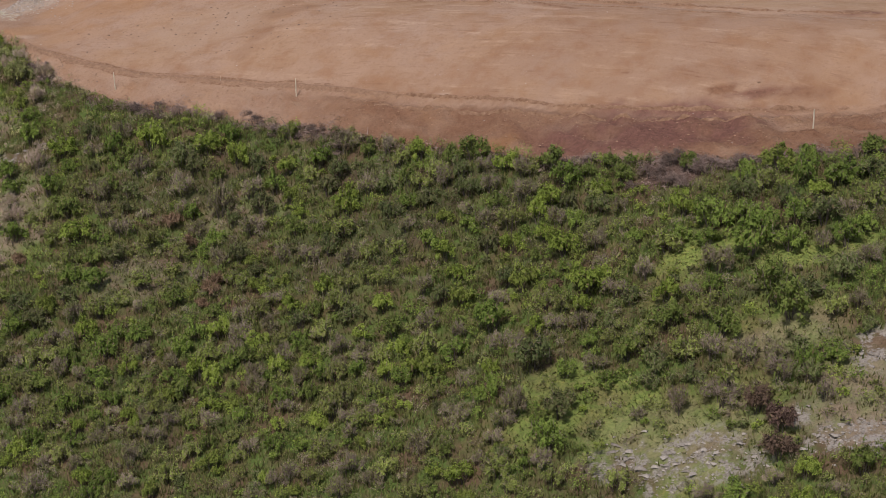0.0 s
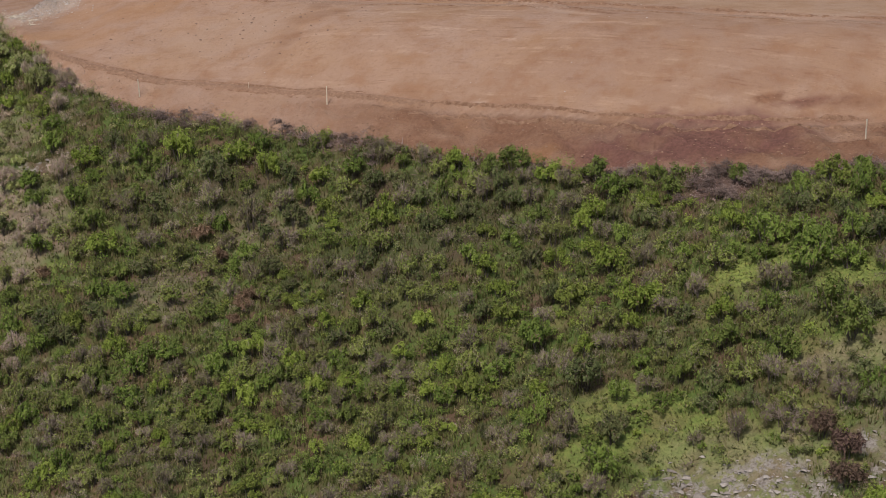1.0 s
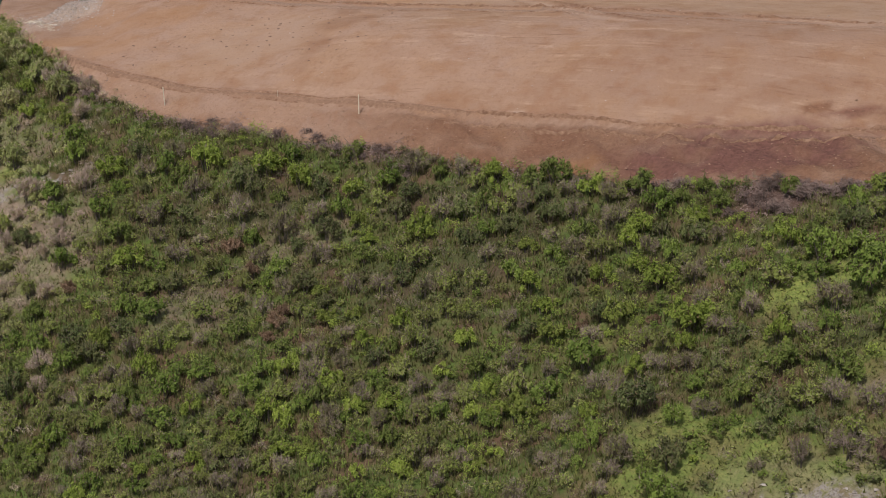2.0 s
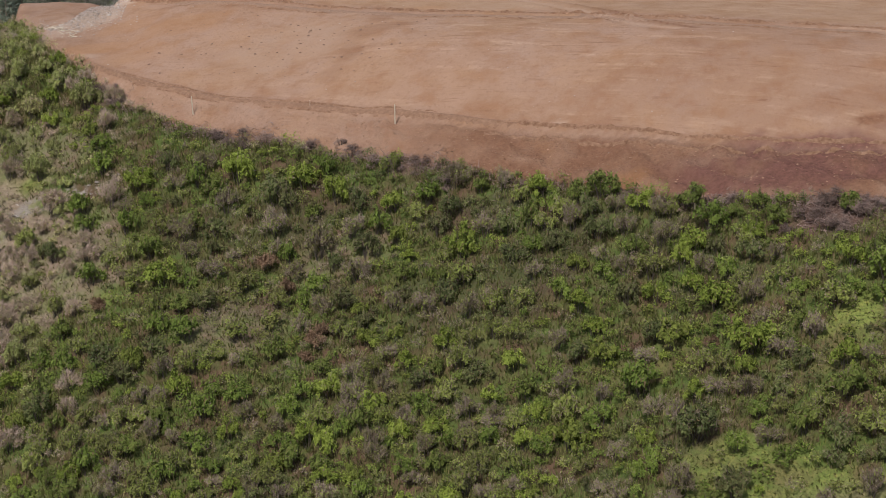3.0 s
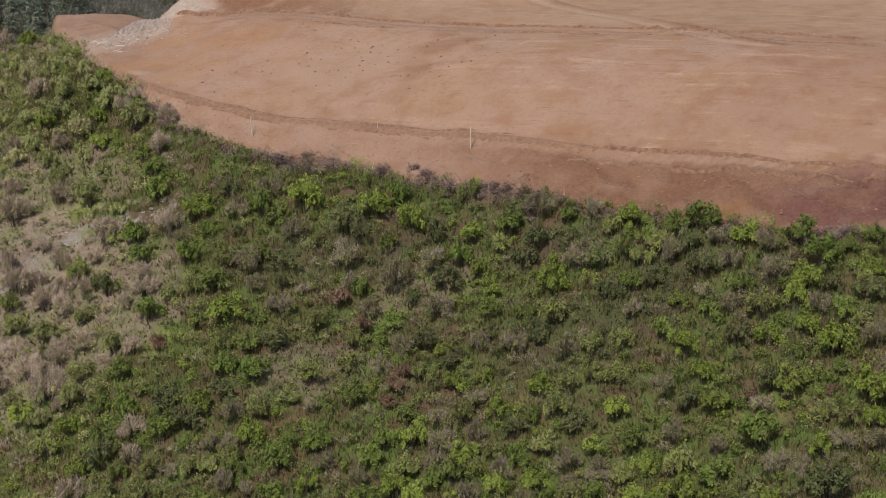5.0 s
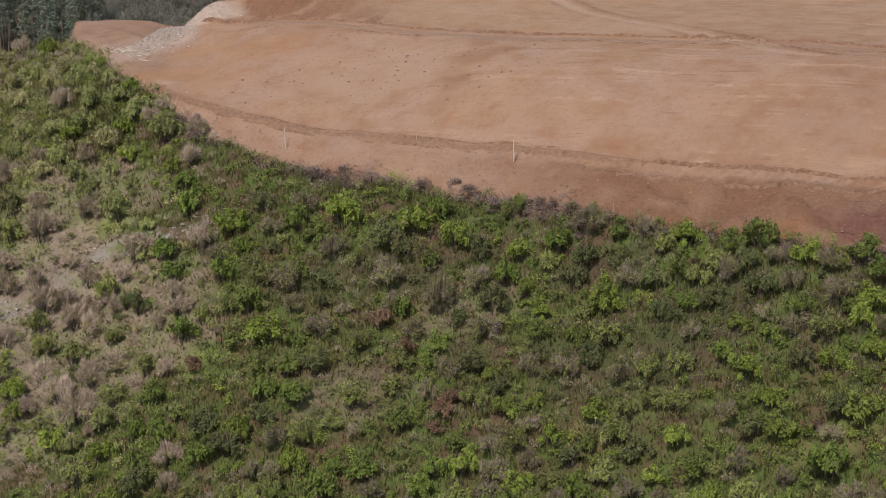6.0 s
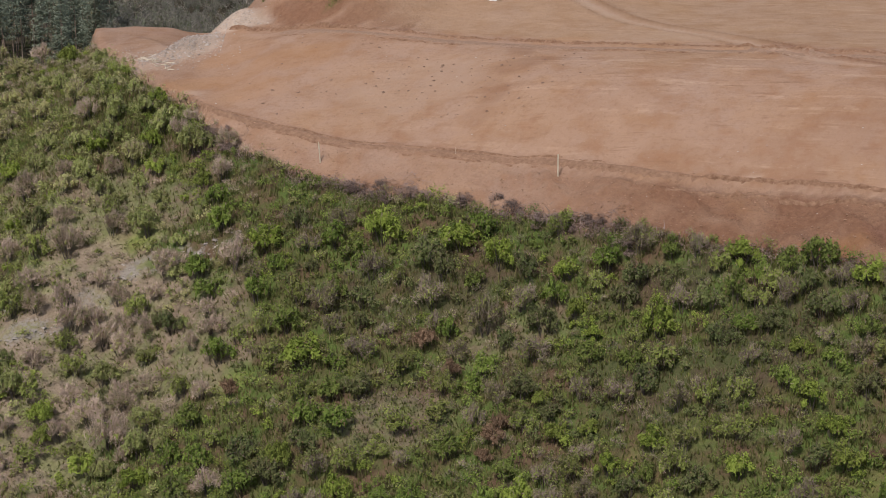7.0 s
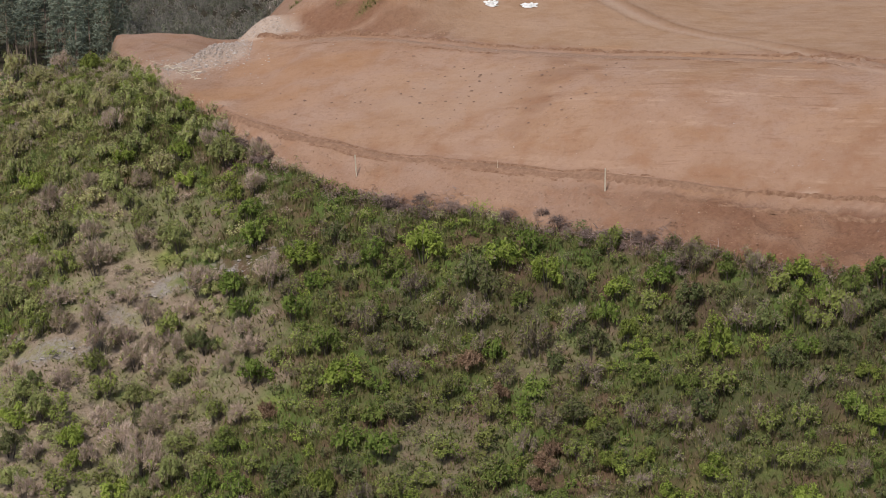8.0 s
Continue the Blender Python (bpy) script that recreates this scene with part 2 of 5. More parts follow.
# broad hollows and swells of the scrub slope: (x, y, rise)
SWELLS = [[7, 124, 0.5], [-4, 131, -0.4], [11, 131, 0.5], [-23, 138, -0.5], [-15, 138, -0.4], [-8, 138, -1.1], [0, 138, -1.1], [15, 138, -0.4], [-34, 146, -0.4], [-26, 146, -0.4], [-19, 146, -0.9], [4, 146, -0.6], [11, 146, -0.6], [18, 146, -0.4], [-23, 154, -0.6], [-15, 154, -1.2], [-56, 161, 0.4], [-49, 161, -0.6], [-42, 161, -0.5], [-26, 161, -1.4], [-19, 161, -0.5], [-12, 161, -0.9], [-4, 161, -0.5], [-53, 168, -0.8], [-45, 168, -0.7], [-30, 168, -0.6], [-15, 168, -0.6], [-56, 176, -0.8], [-49, 176, -0.6], [-26, 176, 1.0], [-45, 184, -0.8], [-38, 184, -0.4], [-53, 198, 0.4], [-64, 206, 0.7], [-56, 206, 0.6]]


def swell(x, y):
    """The slope's broad unevenness."""
    return sum(k * np.exp(-((x - px) ** 2 + (y - py) ** 2) / 42.0) for px, py, k in SWELLS)


def land(x, y):
    """Height of the ground, without its fine relief."""
    ye, ze = curve(x, EDGE_Y), curve(x, EDGE_Z)
    yl, zl = curve(x, LOW_Y), curve(x, LOW_Z)
    yu, zu = curve(x, UP_Y), curve(x, UP_Z)
    # scrub slope under the edge, rounded over the western knoll
    s = np.maximum(ye - y, 0)
    w = 33 * smooth((-55 - x) / 15) + 5 * smooth((x - 12) / 12) + 1.5
    fall = 0.46 - 0.001 * np.clip(x, -60, 40)
    hill = ze - fall * (np.sqrt(s * s + w * w) - w)
    hill = np.where(hill < -26, -26 + (hill + 26) * 0.35, hill)
    hill = np.maximum(hill, -42 + 0.02 * hill) + swell(x, y) * smooth((ye - y + 1) / 5)
    # bank, graded slope, terrace
    bank = ze + (zl - ze) * np.clip((y - ye) / np.maximum(yl - ye, 0.5), 0, 1)
    u = np.clip((y - yl) / np.maximum(yu - yl, 0.5), 0, 1)
    graded = zl + (zu - zl) * (u + (0.05 + 0.24 * smooth((x + 30) / 16) - 0.16 * smooth((-43 - x) / 6)) * np.sin(math.pi * u))
    # the dug mound behind the upper track eases into a long ramp to the east
    mound = 5.0 * smooth((x + 53) / 13) * smooth((4 - x) / 34)
    ramp = 7.5 + 22 * smooth((x + 36) / 14)
    d = np.maximum(y - yu, 0)
    terrace = zu + 0.045 * np.minimum(d, 60) * smooth((x + 56) / 14) + mound * smooth((d - 3.6) / ramp)
    terrace = terrace + (np.minimum(zu, 5.0) - zu) * smooth((d - 1) / 6) * smooth((-53 - x) / 3)
    terrace = terrace - 1.1 * smooth((x + 68) / 9) * smooth((-50 - x) / 4) * smooth((y - 236) / 12)
    # the land falls away north of the knoll into a wooded valley
    drop = smooth((-44 - x) / 12) * np.maximum(y - 253 - 0.15 * np.clip(x + 70, -40, 40), 0) + np.maximum(y - 320, 0)
    terrace = np.maximum(terrace - 0.30 * drop, -14)
    far = -14 + 0.22 * np.maximum(y - 395, 0)
    terrace = np.maximum(terrace, np.minimum(far, 45))
    z = np.where(y < ye, hill, np.where(y < yl, bank, np.where(y < yu, graded, terrace)))
    # the knoll's far side falls off behind its crest
    rim = -68.6 - 0.195 * np.clip(y - 240, 0, 40)
    flat = smooth((-58 - x) / 4) * smooth((x - rim) / 1.0 + 1) * smooth((y - 234) / 6) * smooth((256 - y) / 4)
    z = z + flat * np.maximum(4.8 - z, 0)
    back = 0.9 * smooth((rim - 0.5 - x) / 3) * np.maximum(y - ye - 1, 0)
    z = np.where(y > ye, np.maximum(z - back, np.minimum(z, -14)), z)
    return z


def relief(x, y):
    """Fine unevenness."""
    return 0.45 * rough(x, y, 7.0, 3) + 0.12 * rough(x + 40, y, 1.6, 2)


def in_bare(x, y):
    """How far a place is bare earth: 0 scrub, 1 earth."""
    ye = curve(x, EDGE_Y) + 1.1 * rough(x, y, 3.0, 3)
    m = smooth((y - ye + 0.6) / 1.2)
    m = m * smooth((x + 70.6 + 0.195 * np.clip(y - 240, 0, 40)) / 1.5)
    return m * (1 - smooth((y - 262) / 6) * smooth((-45 - x) / 5))


def patches(x, y, spots):
    """Soft ovals (x, y, half width, half depth, strength) with ragged outlines."""
    out = np.zeros_like(x)
    wob = 0.9 * rough(x, y, 2.6, 4)
    for px, py, rx, ry, k in spots:
        q = np.sqrt(((x - px) / rx) ** 2 + ((y - py) / ry) ** 2) + 0.5 * wob
        out = np.maximum(out, k * smooth((1.25 - q) / 0.5))
    return out


GRASS = [(13.4, 121.6, 4.5, 2.6, 0.75), (7.2, 122.4, 3.0, 2.0, 0.7), (27.0, 124.4, 4.5, 2.4, 0.6), (18.9, 118.0, 3, 1.6, 0.8), (19.5, 132.5, 3, 1.5, 0.5), (30.0, 118.5, 3, 1.6, 0.45), (33.0, 114.5, 2.5, 1.2, 0.4), (15.0, 120.4, 5, 2.2, 0.6), (22.0, 118.0, 4, 3, 0.45), (18.5, 116.6, 2.0, 1.6, 0.6), (24.5, 114.0, 1.5, 2, 0.5), (8.4, 126.1, 3.4, 1.7, 0.9), (12.5, 123.1, 3.5, 2.5, 0.6), (22.5, 135.9, 4.5, 1.6, 1), (31.0, 132.0, 5, 2.0, 1), (28.0, 127.0, 5, 2.5, 0.5), (-55.8, 185.2, 3.2, 1.5, 0.9), (-43.2, 163.7, 1.8, 1.4, 0.7), (21.0, 117.5, 3, 1.5, 0.6), (18.0, 113.0, 3, 2, 0.7), (5.0, 139.0, 4, 1.5, 0.5), (-9.0, 146.6, 5, 1.2, 0.4)]
ROCK = [(13.0, 117.9, 2.4, 1.6, 0.85), (16.5, 115.0, 2.4, 2.2, 0.95), (20.3, 114.8, 1.8, 2.6, 1), (22.6, 112.5, 1.6, 1.0, 0.9), (26.4, 115.8, 1.2, 1.4, 1), (28.6, 112.6, 3.0, 1.4, 1), (33.0, 111.4, 3, 1.6, 1), (33.6, 119.6, 2.4, 2.0, 1), (-47.1, 180.3, 2.4, 0.9, 1), (-50.7, 181.3, 2.6, 0.8, 0.8), (-54.1, 182.1, 2.2, 1.0, 0.9), (-57.2, 179.9, 2.0, 1.2, 0.6), (-63.2, 176.6, 4.5, 1.4, 0.8), (-66.0, 181.1, 3.0, 1.2, 0.5)]
DRY = [(-60.5, 190.5, 9, 5, 0.55), (-53.5, 188.5, 6, 3, 0.45), (-70, 200, 7, 8, 0.4), (31.5, 115.5, 5, 4.5, 0.55), (27.0, 123.5, 4.0, 2.0, 0.4), (14.6, 119.1, 5, 2.6, 0.3), (20.0, 116.0, 4.5, 3, 0.35), (-58.6, 181.5, 6, 4.5, 0.9), (-51.7, 178.4, 3.5, 2.2, 0.8), (-62.1, 175.8, 9, 5, 0.9), (-64.0, 166.0, 10, 8, 0.85), (-50.3, 169.9, 8, 7, 0.6), (-20.1, 162.2, 5, 2.5, 0.3), (-30.0, 155.9, 5, 3, 0.4)]
RED = [(20, 158, 10.5, 5.0, 1), (31.5, 163.0, 4.0, 0.6, 0.6), (44.8, 178.6, 2.5, 1.0, 0.8), (12, 161, 5, 2, 0.5)]
DAMP = [(-18.1, 200.7, 1.6, 1.8, 0.35), (-19.7, 196.5, 1.4, 2.2, 0.35), (-21.2, 192, 1.3, 2.2, 0.3), (-22.8, 188, 1.2, 1.8, 0.25), (-30.4, 214.2, 0.8, 0.9, 0.7), (-29.7, 215.6, 0.8, 0.9, 0.7), (-28.9, 217.0, 0.7, 0.9, 0.6), (28, 163.8, 2.4, 0.45, 0.9), (31.5, 163.0, 2.4, 0.5, 0.95), (35, 162.6, 2.2, 0.45, 0.8), (44.8, 179.6, 1.8, 0.9, 0.9)]
CUTS = [(-14, 171, 6, 2.2, 0.3), (-3, 167, 7, 2.5, 0.4), (6, 163, 7, 3, 0.7), (36, 162.4, 3, 0.8, 0.5), (-44, 224.0, 4, 1.3, 0.75), (-40, 222.2, 4.5, 1.4, 0.8), (-35, 219.0, 4.5, 1.3, 0.75), (25, 172, 24, 8, 0.2), (-31.5, 217.2, 2.4, 1.4, 0.6), (-18, 196.8, 4, 1.6, 0.4), (26, 166, 8, 1.5, 0.35), (-28, 197, 9, 5, 0.18)]
OCHRE = [(-51, 207, 4.5, 2.2, 0.4), (-48.9, 214, 3.5, 1.8, 0.35), (-42, 209, 6, 3, 0.35), (-14, 205.5, 4, 1.5, 0.35), (3, 160.5, 5, 1.4, 0.4), (-46, 203, 4, 4, 0.3)]
PALE = [(-47.2, 224.2, 1.7, 1.5, 0.75), (-50.2, 224.0, 2.6, 2.2, 0.7), (-52.8, 224.4, 2, 2, 0.7), (-0.2, 171.2, 1.7, 0.3, 0.7), (-10.2, 193.4, 0.6, 0.4, 0.6), (-61, 224, 5, 7, 0.35), (-28, 198, 7, 5.5, 0.3), (-55.3, 221.5, 3.2, 2.6, 0.8), (-54, 203.5, 4, 1.0, 0.5), (43, 170, 3, 1, 0.3), (37, 181, 5, 2, 0.25), (-3, 205, 6, 3, 0.2)]
SAND = [(-49.3, 223.6, 3.0, 1.7, 0.9), (-46.6, 223.4, 1.6, 1.0, 0.6), (-55.2, 220.2, 4.2, 2.8, 0.6), (-59.5, 218, 4, 3, 0.35)]
WEEDS = [(-45.6, 229.5, 1.8, 0.7, 0.5), (-37.4, 222.2, 1.8, 0.5, 0.4), (-40.4, 224.2, 1.0, 0.4, 0.3)]

# stretches of leafy, of leafless and of dark, shaded scrub: (x, y, half width, half depth)
LEAFY = [(-69.9, 173.4, 8.1, 45.0), (-52.7, 198.5, 6.1, 5.8), (-31.2, 174.7, 6.1, 2.6), (-40.8, 183.9, 3.5, 2.4), (-9.9, 158.4, 3.0, 2.8), (-1.1, 161.6, 3.5, 2.3), (-36.8, 163.0, 2.7, 2.5), (-43.8, 157.6, 5.6, 3.0), (-63.6, 168.7, 2.4, 2.2), (-46.6, 157.3, 6.1, 4.1), (-48.7, 152.7, 5.0, 4.3), (-31.7, 148.5, 5.6, 3.3), (-21.1, 140.1, 6.6, 2.7), (10.0, 143.3, 3.1, 4.8), (12.6, 136.6, 3.4, 3.1), (4.3, 136.1, 3.8, 2.2), (-1.2, 135.0, 3.4, 2.5), (1.6, 142.0, 3.5, 2.1), (30.1, 140.1, 8.5, 5.1), (22.9, 126.4, 4.1, 2.0), (15.5, 150.3, 3.2, 3.3), (-17.3, 139.6, 6.1, 3.5), (-2.1, 134.2, 2.9, 3.7), (2.3, 138.2, 4.0, 2.5)]
TWIGS = [(-25.8, 162.4, 4.4, 3.5), (-20.6, 161.6, 4.8, 2.6), (-20.5, 156.3, 2.5, 1.6), (-60.7, 186.8, 3.2, 2.6), (-56.1, 191.0, 4.8, 2.5), (-44.3, 162.8, 2.2, 1.8), (-31.0, 158.4, 1.7, 2.8), (-28.9, 159.6, 3.0, 2.0), (-21.6, 151.5, 2.4, 2.2), (-19.1, 162.0, 4.5, 2.2), (-10.4, 151.1, 2.8, 2.6), (-2.6, 143.9, 2.7, 1.7), (13.4, 140.8, 2.6, 2.0), (-15.0, 145.8, 2.7, 1.8), (-12.8, 137.8, 2.6, 2.4), (-53.9, 164.4, 2.7, 3.7), (-4.3, 125.3, 3.7, 3.0), (24.5, 119.5, 3.5, 2.5), (-11.3, 125.8, 2.8, 2.4), (-24.9, 163.1, 5.8, 2.5), (-34.8, 132.6, 4.1, 1.9), (13.2, 140.6, 3.0, 2.3)]
# dark shrubs grow here, and the ground colour is darkened for hollow shade
GLOOM = [(-26.5, 168.7, 3.6, 1.9), (-35.7, 168.7, 2.3, 1.7), (-8.9, 151.3, 3.3, 1.8), (-6.0, 162.4, 2.6, 1.7), (-24.4, 167.0, 6.7, 2.0), (-10.0, 162.9, 3.0, 1.8), (-0.7, 155.6, 3.8, 2.2), (7.6, 151.2, 2.3, 2.5), (-4.4, 149.9, 2.3, 2.0), (-25.4, 136.0, 3.0, 2.9), (-9.9, 152.2, 4.3, 3.2), (6.8, 129.1, 1.9, 1.8), (25.1, 129.2, 3.7, 1.9), (-12.2, 155.9, 3.8, 2.5), (-2.8, 152.8, 4.5, 2.8), (-7.6, 146.8, 4.4, 1.6), (-33.4, 169.1, 2.7, 1.9), (10.2, 144.5, 4.0, 2.2)]

BRUSH = [(21.5, 148.6, 3.6, 3.0, 1), (28, 148, 2.2, 0.9, 0.8), (33, 148.6, 3.2, 1.1, 1), (-31.5, 180.8, 3.4, 1.1, 1), (-20, 174.2, 2.2, 0.9, 0.9), (-13, 170.0, 2.6, 1.0, 0.9), (-48, 193.5, 2.4, 1.2, 0.8), (11.5, 154.5, 2.4, 0.8, 0.7)]

# the spur track that climbs the upper terrace: (y, x)
SPUR = [(178, 17), (183.5, 13.5), (187, 10.0), (193.3, 6.7), (199.6, 3.6), (206, -0.5), (211.5, -5.4), (218, -8.9), (222, -10.7), (240, -15)]


def ragged(x, y):
    """A wandering offset, for lines that are not ruled."""
    return 0.5 * rough(x, 0 * y + 3.3, 5.0, 4)


def height(x, y):
    x, y = np.asarray(x, float), np.asarray(y, float)
    m = in_bare(x, y)
    z = land(x, y) + relief(x, y) * (0.35 + 0.65 * (1 - m))
    # windrow lip and wheel ruts along the tracks
    for knots, lip, crest, foot in ((LOW_Y, 0.24, 0.0, -1.9), (UP_Y, 0.2, 2.5, -1.0)):
        lip = lip * (0.25 + 0.75 * smooth((x + 20) / 10)) if knots is LOW_Y else lip
        d = y - curve(x, knots) - 0.5 * ragged(x, y)
        z = z + m * smooth((x + 53) / 5) * (lip * np.exp(-((d - crest) / 0.5) ** 2) - 0.4 * lip * np.exp(-((d - crest + 0.8) / 0.45) ** 2)
                     - 0.4 * lip * np.exp(-((d - foot - 0.7) / 0.45) ** 2) + 0.4 * lip * np.exp(-((d - foot) / 0.45) ** 2))
    d = x - curve(y, SPUR)
    z = z + m * smooth((y - 184) / 4) * (0.2 * np.exp(-((d - 1.9) / 0.5) ** 2) - 0.12 * np.exp(-((d - 1.0) / 0.5) ** 2)
                                       - 0.12 * np.exp(-((d + 0.7) / 0.5) ** 2) + 0.16 * np.exp(-((d + 1.6) / 0.5) ** 2))
    # rubble heap, tipped sand and the gully beside the sand
    z = z + 1.6 * np.exp(-((x + 55.0) / 3.2) ** 2 - ((y - 220.8) / 2.5) ** 2)
    z = z + 2.2 * np.exp(-((x + 49.3) / 3.2) ** 2 - ((y - 225) / 2.6) ** 2)
    # slumps and gullies on the bank under the lower track
    bank = m * smooth((curve(x, LOW_Y) - y) / 2) * smooth((y - curve(x, EDGE_Y)) / 1.5)
    z = z + bank * (0.5 + 0.25 * smooth((x + 26) / 10)) * rough(x + 0.5 * y, 0.6 * y, 1.3, 3)
    z = z + 0.22 * patches(x, y, ROCK) * rough(x, 1.5 * y, 1.1, 3)
    return z


def steps(lo, hi, d, reach):
    """Grid lines: even between lo and hi, ever wider out to reach."""
    c = list(np.arange(lo, hi + d / 2, d))
    g = d
    while c[-1] < reach:
        g *= 1.25
        c.append(c[-1] + g)
    g = d
    while c[0] > -reach:
        g *= 1.25
        c.insert(0, c[0] - g)
    return np.array(c)


def mesh_object(name, verts, faces, material, attrs=(), smooth_shade=False, second=None, slot=None):
    """A mesh from arrays; faces all have the same number of corners."""
    me = bpy.data.meshes.new(name)
    n = faces.shape[1]
    me.vertices.add(len(verts))
    me.vertices.foreach_set("co", np.asarray(verts, np.float32).ravel())
    me.loops.add(faces.size)
    me.loops.foreach_set("vertex_index", np.asarray(faces, np.int32).ravel())
    me.polygons.add(len(faces))
    me.polygons.foreach_set("loop_start", np.arange(0, faces.size, n, dtype=np.int32))
    me.polygons.foreach_set("loop_total", np.full(len(faces), n, np.int32))
    if smooth_shade:
        me.polygons.foreach_set("use_smooth", np.ones(len(faces), bool))
    for key, values in attrs:
        me.attributes.new(key, "FLOAT", "POINT").data.foreach_set("value", np.asarray(values, np.float32))
    me.materials.append(material)
    if second:
        me.materials.append(second)
        me.polygons.foreach_set("material_index", np.asarray(slot, np.int32))
    me.update()
    return me


gx, gy = steps(-76, 48, 0.55, 2600), steps(96, 262, 0.5, 2600)
X, Y = np.meshgrid(gx, gy)
Z = height(X, Y)
n, m = len(gx), len(gy)
i = (np.arange(m - 1)[:, None] * n + np.arange(n - 1)[None]).ravel()
quads = np.stack([i, i + 1, i + 1 + n, i + n], 1)
x, y = X.ravel(), Y.ravel()
bare = np.clip(in_bare(x, y) - patches(x, y, WEEDS), 0, 1)
lane = np.exp(-((x - curve(y, SPUR) - 0.2) / 0.8) ** 2) * (y > 184) * 0.6
for knots, k in ((LOW_Y, 0.1), (UP_Y, 0.2)):
    lane = np.maximum(lane, k * np.exp(-((y - curve(x, knots) - (-1.0 if knots is LOW_Y else 0.7) - 0.5 * ragged(x, y)) / 0.5) ** 2))
darkened = patches(x, y, DAMP + CUTS)
under = smooth((curve(x, LOW_Y) - 0.3 - y) / 1.0) * (y > curve(x, EDGE_Y) - 2)
darkened = np.maximum(darkened, 0.9 * under * np.clip(0.75 + 1.1 * rough(x + 0.5 * y, y, 2.2, 4), 0, 1) * (0.12 + 0.88 * smooth((x + 24) / 20)) * smooth((x + 42) / 12))
# darker lines along the lips and outer edges of both tracks
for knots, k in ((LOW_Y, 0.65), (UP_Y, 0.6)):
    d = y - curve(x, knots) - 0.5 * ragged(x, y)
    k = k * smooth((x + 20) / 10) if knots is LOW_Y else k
    darkened = np.maximum(darkened, smooth((x + 52) / 5) * k * np.exp(-((d - (-0.15 if knots is LOW_Y else 2.35)) / 0.25) ** 2) * np.clip(0.7 + 0.8 * rough(x, y, 4.0), 0, 1))
    darkened = np.maximum(darkened, smooth((x + 52) / 5) * k * np.exp(-((d + (2.0 if knots is LOW_Y else 1.1)) / 0.22) ** 2) * np.clip(0.4 + 0.9 * rough(x + 50, y, 4.0), 0, 1))
# darker band on the western lane, darker line along the spur
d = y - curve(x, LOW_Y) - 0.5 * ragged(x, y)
darkened = np.maximum(darkened, 0.4 * smooth((-6 - x) / 16) * smooth((x + 56) / 4) * np.exp(-((d - 0.1) / 0.8) ** 4) * np.clip(0.9 + 0.5 * rough(x, 3 * y, 2.5, 3), 0, 1))
darkened = np.maximum(darkened, 0.95 * np.exp(-((x - curve(y, SPUR) - 1.9) / 0.6) ** 2) * (y > 184))
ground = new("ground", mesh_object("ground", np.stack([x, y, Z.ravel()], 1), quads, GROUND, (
    ("bare", bare), ("red", patches(x, y, RED) * np.clip(0.85 + 0.7 * rough(x, y, 1.4, 4), 0, 1)), ("dark_soil", darkened), ("ochre", 0.9 * patches(x, y, OCHRE)), ("tan", 0.35 * smooth((y - curve(x, UP_Y) - 3) / 4) * smooth((x + 40) / 14)),
    ("pale", np.maximum(patches(x, y, PALE), lane)), ("sand", patches(x, y, SAND)),
    ("grass", np.maximum(patches(x, y, GRASS), patches(x, y, WEEDS)) * np.clip(0.75 + 0.5 * rough(x, y, 1.3, 3), 0, 1)), ("churn", np.maximum(under * (0.4 + 0.6 * smooth((x + 18) / 12)) * smooth((x + 50) / 4), 0.6 * smooth((-51 - x) / 3) * (y > 205) + 0.6 * smooth((-24 - x) / 6) * smooth((x + 54) / 4) * smooth((y - curve(x, UP_Y) - 1.5) / 1.5))), ("litter_shade", np.maximum(smooth((y - 256) / 8) * (x < -40), 0.55 * patches(x, y, [(*q, 1) for q in GLOOM]))), ("rock", patches(x, y, ROCK)), ("dry", patches(x, y, DRY)), ("torn", patches(x, y, BRUSH))), True))
tagged(ground, "steep scrub hillside below graded bare reddish earth terraces", "ground", kind="structure")


# ---- shrubs ----
def lobes_of(rng, r, h):
    """Centres and sizes of the leafy clumps of a domed shrub."""
    n = rng.integers(12, 18)
    ang = rng.uniform(0, 2 * math.pi, n)
    rad = r * 0.78 * np.sqrt(rng.uniform(0.0, 1, n))
    top = h * (0.76 - 0.42 * (rad / r) ** 2) * rng.uniform(0.5, 1.0, n)
    c = np.stack([rad * np.cos(ang), rad * np.sin(ang), np.maximum(top, 0.14 * h)], 1)
    return c, r * rng.uniform(0.14, 0.32, n)


TWIGGY = {"bright": 0.05, "green": 0.12, "olive": 0.34, "pale": 0.34, "dark": 0.2, "bare": 0.84, "smoky": 0.93, "sage": 0.16, "sere": 0.5, "red": 0.6, "brush": 1.0}


